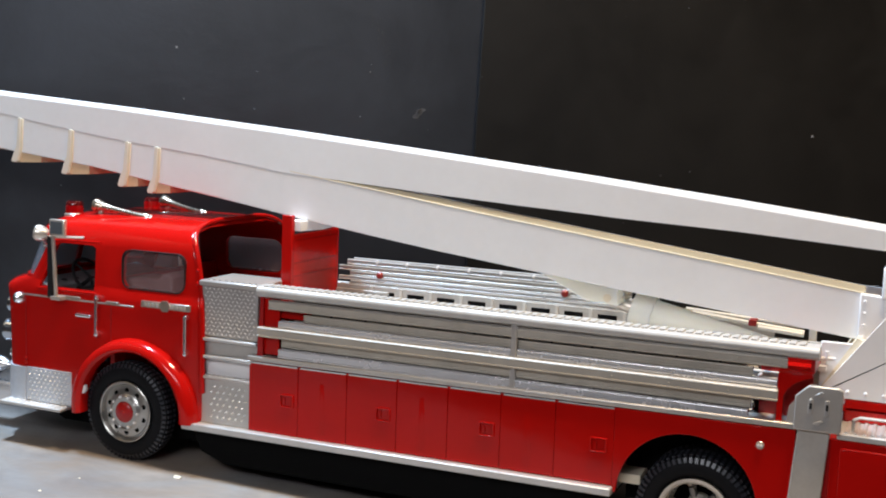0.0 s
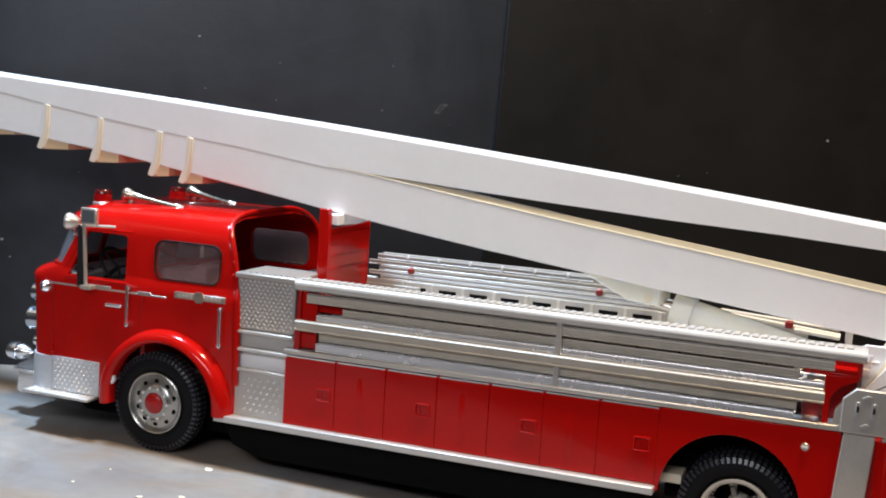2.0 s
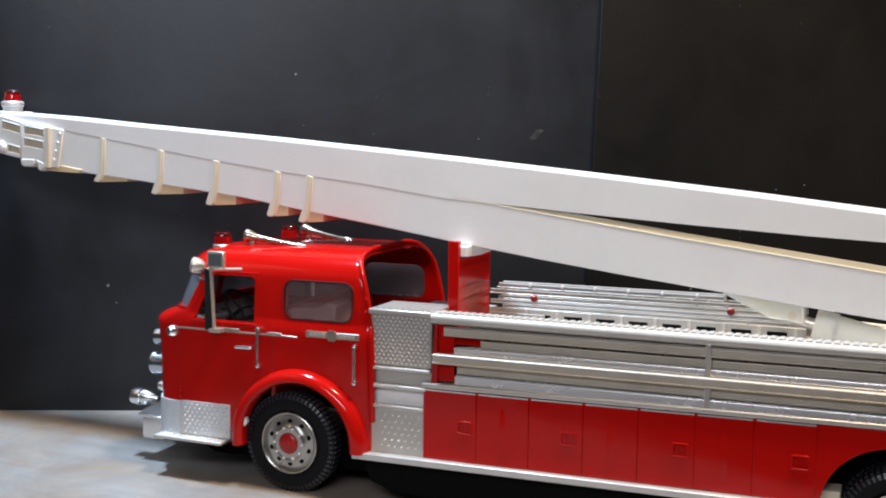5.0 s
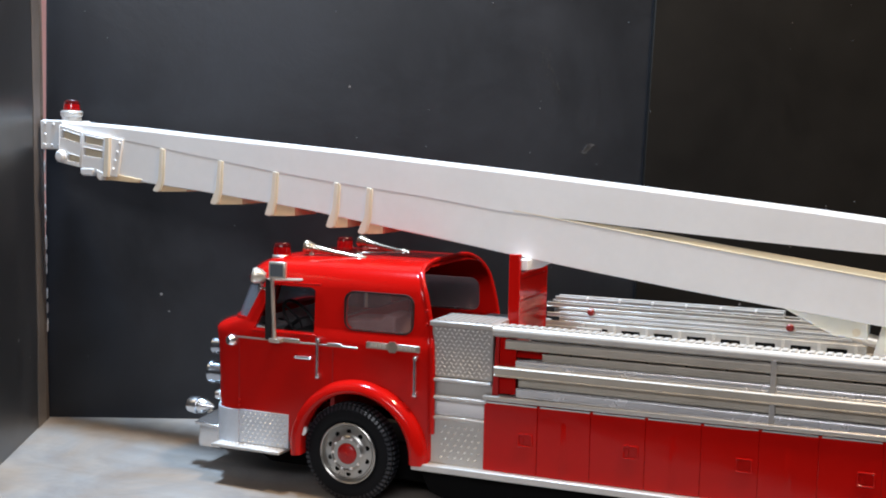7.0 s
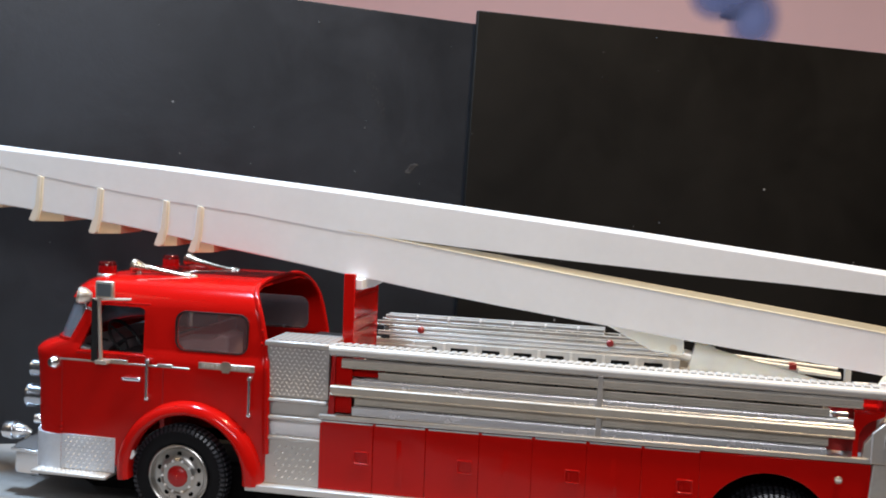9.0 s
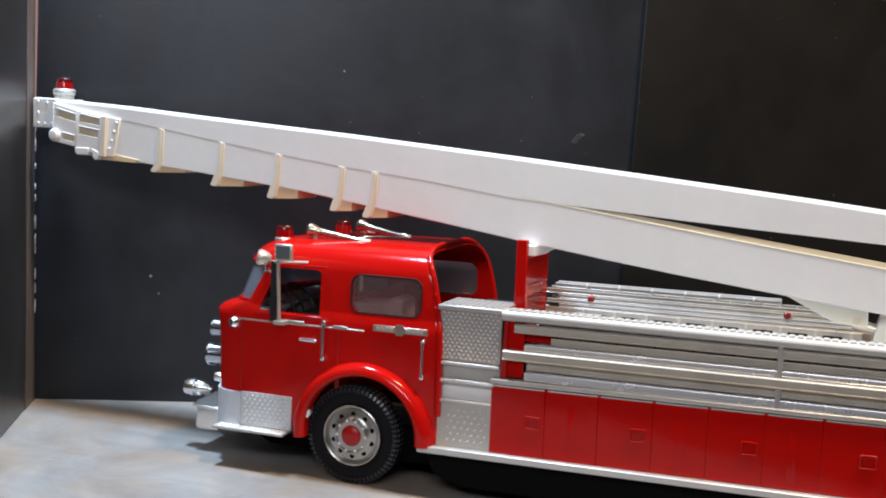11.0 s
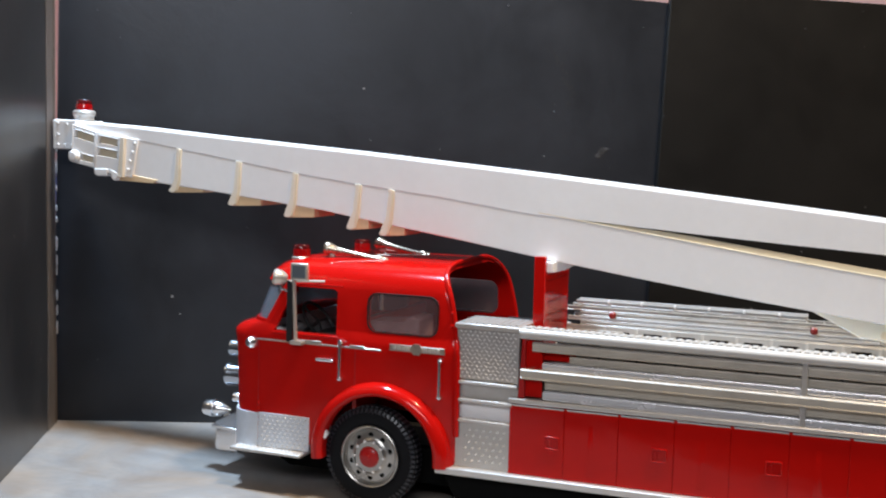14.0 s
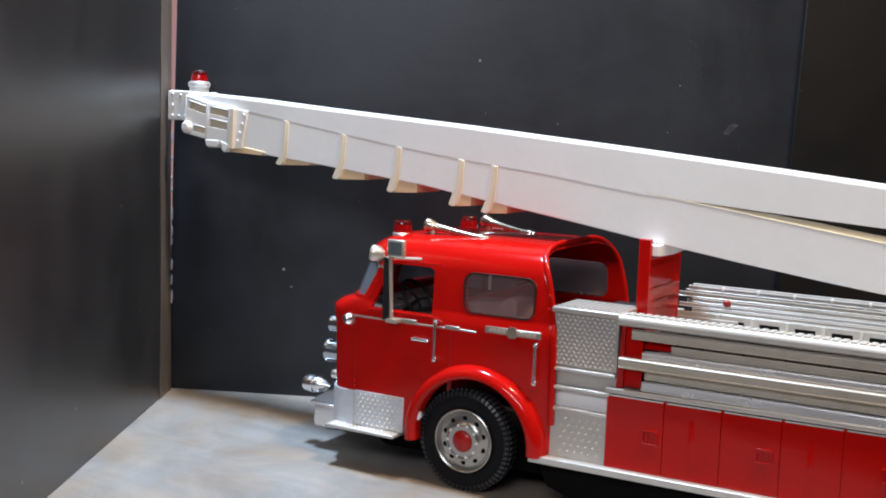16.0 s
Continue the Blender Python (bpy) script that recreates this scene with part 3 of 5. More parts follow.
carve(truck.children[-1], loft([(2.1, -4.12, -3.0, 0.07, 0.40, 0.02), (2.3, -4.06, -3.0, 0.08, 0.41, 0.02), (2.5, -3.99, -3.0, 0.095, 0.43, 0.02), (2.75, -3.91, -3.0, 0.12, 0.44, 0.02)]))
part("center_pillar", P([(-4.16, 2.13), (-4.10, 2.13), (-3.93, 2.7), (-4.0, 2.7)], "y", CY - 0.03, CY + 0.03), red, truck, bevel=0.01)


def ring_frame(pts, grow, y0, y1):
    """A thin gasket that follows an opening."""
    cx, cz = sum(p[0] for p in pts) / len(pts), sum(p[1] for p in pts) / len(pts)
    outer = [(p[0] + math.copysign(grow, p[0] - cx) * 0.8, p[1] + math.copysign(grow, p[1] - cz) * 0.8) for p in pts]
    bm = bmesh.new()
    n = len(pts)
    rows = [[bm.verts.new((x, y, z)) for x, z in s] for s, y in ((pts, y1), (pts, y0), (outer, y0), (outer, y1))]
    for a, b in zip(rows, rows[1:] + rows[:1]):
        for i in range(n):
            bm.faces.new((a[i], a[(i + 1) % n], b[(i + 1) % n], b[i]))
    return bm


for y0, y1, out in ((0.035, 0.075, 0.022), (W - 0.075, W - 0.035, W - 0.022)):
    pane = part("rear_side_window", P(rounded(-2.40, -1.48, 2.13, 2.60, 0.13), "y", y0 + 0.015, y0 + 0.03), window_glass, truck, "clear plastic side window")
    pane.visible_shadow = False
    seal = rounded(-2.40, -1.48, 2.13, 2.60, 0.13)
    part("gasket", ring_frame(seal, -0.014, min(out, y0 + 0.03), max(out, y0 + 0.03)), black, pane, "dark rubber gasket")
    # glint on the sill, set in as a chrome strip
    part("sill_glint", B(-2.30, -1.58, min(out, y0), max(out, y0), 2.140, 2.152), chrome, pane, "thin chrome strip for the glint on the lower edge")

# pane added so that its haze lightens the view through the cab
pane = part("far_door_window", P([(-3.68, 2.03), (-2.82, 2.03), (-2.82, 2.62), (-3.45, 2.62)], "y", W - 0.06, W - 0.045), window_glass, truck, "added pane whose pinkish haze lightens the door opening")
pane.visible_shadow = False

# inside of the cab
part("seat", B(-3.2, -2.75, 0.2, W - 0.2, 1.1, 2.05), black, truck, "black bench seat", bevel=0.04)
# added block: its tone stands for the pale reddish haze in the window
part("rear_seat", P([(-2.52, 1.85), (-1.80, 1.85), (-1.80, 2.30), (-1.92, 2.33), (-2.02, 2.25), (-2.52, 2.22)], "y", 0.22, 0.72), seat_haze, truck, "added reddish grey block for the haze low in the window", 0.03)
part("engine_cover", B(-2.7, -1.35, 0.75, W - 0.75, 1.0, 1.8), red_dark, truck, bevel=0.05)
part("bulkhead", B(-2.62, -2.56, 0.08, W - 0.08, 0.9, 2.22), red_dark, truck, "dark red inner bulkhead")
part("dashboard", P([(-4.0, 1.75), (-3.62, 1.75), (-3.6, 2.03), (-3.95, 2.1)], "y", 0.12, W - 0.12), dash_grey, truck, "grey dashboard", bevel=0.03)
wheel_bm = bmesh.new()
axis = Vector((0.8, 0, 0.6)).normalized()
u1 = Vector((0, 1, 0))
u2 = axis.cross(u1)
hubp = Vector((-3.38, 0.62, 2.10))
ringpts = [hubp + (u1 * math.cos(2 * math.pi * i / 24) + u2 * math.sin(2 * math.pi * i / 24)) * 0.29 for i in range(25)]
for a, b in zip(ringpts, ringpts[1:]):
    rod(wheel_bm, a, b, 0.022, n=8)
for i in (0, 8, 16):
    rod(wheel_bm, hubp, ringpts[i], 0.016, n=6)
rod(wheel_bm, hubp, hubp - axis * 0.45, 0.03, n=8)
for y in (0.32, 0.50, 0.72):
    part("gauge", L([(0, 0.012), (0.035, 0.01), (0.045, 0.0), (0.045, -0.02)], (-3.72, y, 2.055), (0.2, 0, 1), 12), black, truck, "small dark round gauge")
part("steering_wheel", wheel_bm, black, truck, "black steering wheel")

# side details of the cab, near and far side
for s in (0, 1):
    def yy(d, s=s):
        return -d if s == 0 else W + d

    def slab(name, x0, x1, z0, z1, proud, material, label="", bevel=0.008, s=s):
        a, b = sorted((yy(-0.02), yy(proud)))
        return part(name, B(x0, x1, a, b, z0, z1), material, truck, label, bevel)

    slab("belt_trim", -4.02, -2.20, 1.898, 1.921, 0.018, trim_metal, "worn silver belt trim")
    slab("belt_trim", -3.42, -3.02, 1.925, 1.955, 0.025, trim_metal, "raised worn silver trim plate")
    slab("belt_trim", -2.62, -2.42, 1.90, 1.945, 0.025, trim_metal, "raised worn silver trim plate")
    plate = slab("name_plate", -2.08, -1.36, 1.925, 2.005, 0.025, trim_metal, "worn silver name plate with illegible raised marks")
    for k in range(11):
        a, b = sorted((yy(0.024), yy(0.036)))
        part("mark", B(-2.03 + 0.057 * k, -1.99 + 0.057 * k, a, b, 1.945, 1.985), silver_dull, plate)
    a, b = sorted((yy(0.02), yy(0.04)))
    part("shield", P([(-1.80, 1.97), (-1.76, 2.03), (-1.68, 2.03), (-1.64, 1.97), (-1.68, 1.90), (-1.76, 1.90)], "y", a, b), trim_metal, plate)
    part("door_handle", bent([(-3.05, yy(0.0), 1.73), (-3.05, yy(0.05), 1.73), (-2.84, yy(0.05), 1.73), (-2.84, yy(0), 1.73)], 0.022), chrome, truck, "chrome door handle")
    for gx, g0, g1 in ((-2.73, 1.50, 2.0), (-1.40, 1.40, 1.88)):
        bar = part("grab_rail", bent([(gx, yy(0), g1 - 0.02), (gx, yy(0.07), g1 - 0.02), (gx, yy(0.07), g0 + 0.02), (gx, yy(0), g0 + 0.02)], 0.019), chrome, truck, "chrome grab rail")
        for z in (g0 + 0.02, g1 - 0.02):
            part("foot", L([(0, 0.09), (0.028, 0.075), (0.034, 0.05), (0.028, -0.01)], (gx, yy(0), z), (0, -1 if s == 0 else 1, 0), 10), chrome, bar)
    # door shut lines
    for x, z0, z1 in ((-3.91, 1.0, 1.88), (-2.79, 1.45, 2.02), (-2.55, 1.42, 1.88)):
        slab("shut_line", x - 0.007, x + 0.007, z0, z1, 0.006, red_dark, "", 0.0)
    for z in (1.02, 1.09):
        part("hinge", R((-3.9, yy(0.02), z - 0.02), (-3.9, yy(0.02), z + 0.02), 0.022, n=8), red, truck)
    part("door_sill", B(-3.72, -2.8, *sorted((yy(-0.03), yy(0.012))), 1.995, 2.03), red, truck, bevel=0.01)
    # drip rail over the door
    part("drip_rail", bent([(-3.55, yy(-0.05), 2.62), (-3.3, yy(-0.035), 2.655), (-2.75, yy(-0.04), 2.66)], 0.014, 6), red, truck)
    # rivets at the rear edge
    for z in (2.44, 2.28, 1.86):
        part("rivet", L([(0, 0.02), (0.018, 0.01), (0.022, -0.01)], (-1.29, yy(-0.02), z), (0, -1 if s == 0 else 1, 0), 8), red, truck)
    # round marker lamp at the front corner
    part("marker_lamp", L([(0, 0.11), (0.05, 0.10), (0.075, 0.06), (0.08, 0.0), (0.06, -0.04)], (-3.99, yy(-0.01), 1.86), (-0.5, -1 if s == 0 else 1, 0), 16), chrome, truck, "chrome round marker lamp")
    # mirror on its bracket
    bracket = part("mirror_bracket", bent([(-3.72, yy(-0.1), 2.66), (-3.38, yy(0.12), 2.70), (-3.02, yy(-0.06), 2.70)], 0.017), chrome_soft, truck, "worn chrome mirror bracket")
    part("bar", bent([(-3.35, yy(0.13), 2.72), (-3.33, yy(0.10), 1.93)], 0.026), chrome_soft, bracket)
    part("stay", B(-3.46, -3.38, *sorted((yy(0.08), yy(0.11))), 1.93, 2.7), black, bracket)
    part("foot", B(-3.40, -3.24, *sorted((yy(0.13), yy(0.0))), 1.90, 1.95), chrome_soft, bracket, bevel=0.006)
    mirror = part("mirror", B(-3.39, -3.15, *sorted((yy(0.10), yy(0.16))), 2.72, 2.93), chrome_soft, truck, "square rear-view mirror in chrome casing", 0.015)
    part("glass", B(-3.36, -3.18, *sorted((yy(0.158), yy(0.166))), 2.75, 2.90), mirror_face, mirror)
    # spotlight on the pillar
    spot = part("spotlight", L([(0, -0.04), (0.05, -0.03), (0.085, 0.02), (0.10, 0.07), (0.105, 0.11), (0.09, 0.14), (0.0, 0.13)], (-3.52, yy(0.06), 2.72), (-0.9, -0.35 if s == 0 else 0.35, 0.15), 18), chrome_soft, truck, "chrome pillar spotlight")
    part("stalk", bent([(-3.58, yy(0.07), 2.70), (-3.56, yy(0.05), 2.58), (-3.50, yy(-0.03), 2.54)], 0.022), chrome, spot)
    # fender over the front wheel
    fender = bmesh.new()
    rows = []
    profile = [(0.745, 0.02), (0.745, -0.10), (0.76, -0.13), (0.79, -0.15), (0.83, -0.145), (0.875, -0.11), (0.905, -0.04), (0.915, 0.05)]
    for i in range(37):
        a = radians(-3 + (191) * i / 36)
        rows.append([fender.verts.new((ARCH_X + (r + (0.05 * max(0, math.cos(a)) + 0.03 * max(0, -math.cos(a))) * (r - 0.745) / 0.17) * math.cos(a), yy(-d), ARCH_Z + r * math.sin(a))) for r, d in profile])
    for a, b in zip(rows, rows[1:]):
        for i in range(len(a) - 1):
            fender.faces.new((a[i], a[i + 1], b[i + 1], b[i]))
    fender.faces.new(rows[0])
    fender.faces.new(rows[-1][::-1])
    part("fender", fender, red, truck, "glossy red rounded front fender")
    # bright skirt and step ahead of the wheel
    skirt = part("skirt", B(-3.905, -3.17, *sorted((yy(-0.03), yy(0.012))), 0.52, 0.965), silver_cool, truck, "silver tread plate skirt", 0.008)
    if s == 0:
        part("tread_relief", lozenges(-3.88, -3.18, -0.012, 0.53, 0.95, 9, 8, 0.03, 0.014, True), bright_mark, skirt)
    step = part("front_step", P([(-4.22, 0.475), (-3.2, 0.475), (-3.2, 0.515), (-4.22, 0.515)], "y", *sorted((yy(0.19), yy(-0.1)))), silver, truck, "silver tread plate step", 0.012)
    if s == 0:
        part("tread_relief", lozenges_flat(-4.2, -3.22, -0.18, 0.0, 0.515, 17, 4, 0.03, 0.006), tread_mark, step)

part("arch_tab", P([(-2.955, 0.77), (-2.90, 0.745), (-2.862, 0.80), (-2.88, 0.86), (-2.945, 0.845)], "y", -0.10, -0.05), white, truck, "small white tab inside the wheel arch", 0.006)

# rounded corner pieces of the bright skirt round the front
corner_ring = loft([(0.48, -4.40, -3.91, -0.016, 0.40, 0.01), (0.955, -4.40, -3.91, -0.016, 0.40, 0.01)])
front_skirt = part("front_skirt", corner_ring, silver_cool, truck, "plain silver wraparound front skirt", 0.01)

# front bumper with siren and bell
bumper = part("front_bumper", loft([(0.27, -4.73, -4.42, 0.36, 0.06, 0.03), (0.30, -4.79, -4.42, 0.33, 0.09, 0.03), (0.36, -4.80, -4.42, 0.325, 0.10, 0.03), (0.54, -4.79, -4.42, 0.325, 0.10, 0.03), (0.60, -4.78, -4.42, 0.33, 0.09, 0.03), (0.62, -4.75, -4.42, 0.35, 0.07, 0.03)]), chrome, truck, "chrome boxed extended front bumper", 0.01)
part("bumper_deck", P([(-4.77, 0.60), (-4.38, 0.56), (-4.36, 0.88), (-4.42, 0.86), (-4.77, 0.67)], "y", 0.34, W - 0.34), lamp_chrome, bumper, "sloping chrome bumper deck darkened for its reflections", 0.012)
part("bumper_lip", P([(-4.81, 0.585), (-4.42, 0.565), (-4.42, 0.605), (-4.81, 0.63)], "y", 0.31, W - 0.31), chrome, bumper, "", 0.01)
part("siren", L([(r * 0.9, d * 0.88) for r, d in ((0, 0), (0.03, 0.0), (0.045, 0.04), (0.085, 0.10), (0.115, 0.18), (0.122, 0.22), (0.112, 0.235), (0.112, 0.265), (0.132, 0.275), (0.134, 0.335), (0.122, 0.345), (0.122, 0.42), (0.112, 0.44), (0.09, 0.43), (0.0, 0.41))], (-4.62, 0.50, 0.80), (-1, -0.05, 0.03), 24), chrome, truck, "chrome siren on the bumper")
part("siren_foot", B(-4.72, -4.64, 0.47, 0.53, 0.55, 0.75), chrome_soft, truck, bevel=0.01)
part("bell", L([(0, 0.12), (0.05, 0.11), (0.07, 0.04), (0.11, -0.06), (0.13, -0.09), (0.0, -0.07)], (-4.80, CY, 0.80), (0, 0, 1), 20), chrome, truck, "chrome bell")
part("bell_post", R((-4.80, CY, 0.55), (-4.80, CY, 0.75), 0.03), chrome, truck)
part("hose_cap", L([(0, 0.12), (0.06, 0.11), (0.075, 0.05), (0.06, 0.0), (0.09, 0.0), (0.09, -0.06)], (-4.40, 0.40, 1.02), (-1, -0.25, 0), 14), chrome, truck, "chrome capped inlet")

# headlamps in pairs
for y in (0.50, W - 0.50):
    for z, r, h in ((1.66, 0.11, 0.25), (1.30, 0.155, 0.29)):
        lampo = part("headlamp", L([(r * 0.9, -0.1), (r, -0.05), (r, h - 0.06), (r * 1.04, h - 0.05), (r * 1.04, h - 0.01), (r * 0.92, h), (0, h + 0.03)], (-4.37, y, z), (-1, 0, 0), 24), lamp_chrome, truck, "chrome rimmed headlamp")
        part("lens", L([(r * 0.85, h + 0.002), (r * 0.5, h + 0.03), (0, h + 0.045)], (-4.37, y, z), (-1, 0, 0), 20), window_glass, lampo)
grille = part("grille", B(-4.43, -4.36, 0.85, W - 0.85, 1.05, 1.75), chrome, truck, "chrome front grille", 0.02)
for k in range(8):
    part("bar", B(-4.46, -4.42, 0.88, W - 0.88, 1.1 + 0.08 * k, 1.13 + 0.08 * k), chrome_soft, grille)

# roof: beacons and air horns
for y, x, hx0, hy0, hx1, hy1 in ((0.60, -3.64, -3.27, 0.56, -2.46, 0.63), (1.90, -3.38, -3.06, 1.72, -2.21, 1.55)):
    beacon = part("roof_beacon", L([(0.0, -0.08), (0.128, -0.08), (0.128, -0.01), (0.115, 0.005), (0.0, 0.005)], (x, y, 2.94), (0, 0, 1), 24), chrome_soft, truck, "roof beacon with red lens")
    part("lens", L([(0.118, 0.005), (0.117, 0.06), (0.113, 0.105), (0.0, 0.105)], (x, y, 2.94), (0, 0, 1), 24), lamp_red, beacon, "red beacon lens")
    part("lens_top", L([(0.113, 0.106), (0.108, 0.14), (0.095, 0.157), (0.0, 0.162)], (x, y, 2.94), (0, 0, 1), 24), lens_dark, beacon, "dark red top of the lens")
    horn = part("air_horn", L([(0.0, 0.03), (0.05, 0.01), (0.078, 0.0), (0.086, 0.015), (0.084, 0.05), (0.068, 0.10), (0.05, 0.15), (0.042, 0.25), (0.036, 0.45), (0.037, 0.62), (0.042, 0.70), (0.042, 0.735), (0.055, 0.745), (0.058, 0.79), (0.05, 0.805), (0.05, 0.83), (0.056, 0.845), (0.05, 0.87), (0.0, 0.875)], (hx0, hy0, 3.075), (hx1 - hx0, hy1 - hy0, -0.13), 18), horn_metal, truck, "worn chrome air horn")
    part("clip", L([(0.046, 0), (0.05, 0.03), (0.046, 0.06)], (hx0 + 0.1, hy0 + 0.1 * (hy1 - hy0), 3.06), (hx1 - hx0, hy1 - hy0, -0.13), 12), chrome_soft, horn)
    for hx, hy, hz in ((hx0 + 0.1, hy0 + 0.1 * (hy1 - hy0), 3.02), (hx1 - 0.1, hy1 - 0.1 * (hy1 - hy0), 2.93)):
        part("bracket", B(hx - 0.03, hx + 0.03, hy - 0.03, hy + 0.03, 2.8, hz), chrome_soft, horn, bevel=0.006)
    part("base_bar", R((hx0 + 0.08, hy0, 2.925), (hx1, hy1, 2.905), 0.022, n=8), chrome_soft, horn)

# ---- wheels ----
def wheel_front(y, out):
    """out: -1 when the outside looks to -y."""
    axis = (0, out, 0)
    c = (HUB_F, y, HUB_Z)
    w = part("front_wheel", L([(0.30, -0.2), (0.37, -0.2), (0.376, 0.02), (0.386, 0.03), (0.386, 0.046), (0.374, 0.053), (0.362, 0.045), (0.352, 0.004), (0.344, -0.012), (0.328, -0.008), (0.32, 0.002), (0.29, 0.006), (0.24, 0.014), (0.215, 0.03), (0.19, 0.055), (0.0, 0.055)], c, axis, 48), nickel, truck, "front wheel with worn chrome rim and red hub")
    part("tyre", L([(0.36, -0.2), (0.5, -0.21), (0.595, -0.19), (0.623, -0.16), (0.625, -0.10), (0.623, -0.035), (0.605, 0.005), (0.55, 0.03), (0.47, 0.04), (0.41, 0.03), (0.385, 0.01), (0.37, -0.05)], c, axis, 72), rubber, w, "black ribbed tyre")
    tread_bm = bmesh.new()
    for i in range(60):
        a = 2 * math.pi * i / 60
        m = Matrix.Translation(c) @ Matrix.Rotation(a, 4, "Y")
        for d0, d1 in ((-0.012 - 0.06, -0.005), (-0.15, -0.10)):
            vs = [tread_bm.verts.new(m @ Vector((sx * 0.016, out * d, 0.605 + h))) for h in (0, 0.022) for sx in (-1, 1) for d in (d0, d1)]
            for q in ((4, 5, 7, 6), (0, 1, 5, 4), (2, 6, 7, 3), (1, 3, 7, 5), (0, 4, 6, 2)):
                tread_bm.faces.new([vs[k] for k in q])
        vs = [tread_bm.verts.new(m @ Vector((sx * 0.016, out * d, h))) for h, d in ((0.555, 0.024), (0.598, 0.004)) for sx in (-1, 1)]
        top = [tread_bm.verts.new(v.co + Vector((0, out * 0.012, 0))) for v in vs]
        tread_bm.faces.new((top[0], top[1], top[3], top[2]))
        for p, q in ((0, 1), (1, 3), (3, 2), (2, 0)):
            tread_bm.faces.new((vs[p], vs[q], top[q], top[p]))
    part("tread", tread_bm, tread_rubber, w)
    beads = bmesh.new()
    for i in range(64):
        a = 2 * math.pi * (i + 0.5) / 64
        bmesh.ops.create_icosphere(beads, subdivisions=1, radius=0.0095, matrix=Matrix.Translation(Vector(c) + Vector((math.cos(a) * 0.552, out * 0.03, math.sin(a) * 0.552))))
    part("tread_beads", beads, tread_rubber, w, "row of small raised beads on the tyre wall")
    part("hub_cap", L([(0.137, 0.03), (0.137, 0.05), (0.128, 0.066), (0.10, 0.083), (0.05, 0.095), (0.03, 0.098), (0.026, 0.106), (0.0, 0.108)], c, axis, 28), red_dark, w, "red domed hub cap")
    for i in range(10):
        a = 2 * math.pi * (i + 0.5) / 10
        at = Vector(c) + Vector((math.cos(a) * 0.268, out * 0.008, math.sin(a) * 0.268))
        part("rim_hole", L([(0.0, 0.004), (0.031, 0.004), (0.034, -0.01)], at, axis, 14), shade_black, w, "dark round rim hole")
        a += math.pi / 10
        at = Vector(c) + Vector((math.cos(a) * 0.195, out * 0.045, math.sin(a) * 0.195))
        part("wheel_nut", L([(0, 0.034), (0.016, 0.03), (0.021, 0.0)], at, axis, 6), white, w)


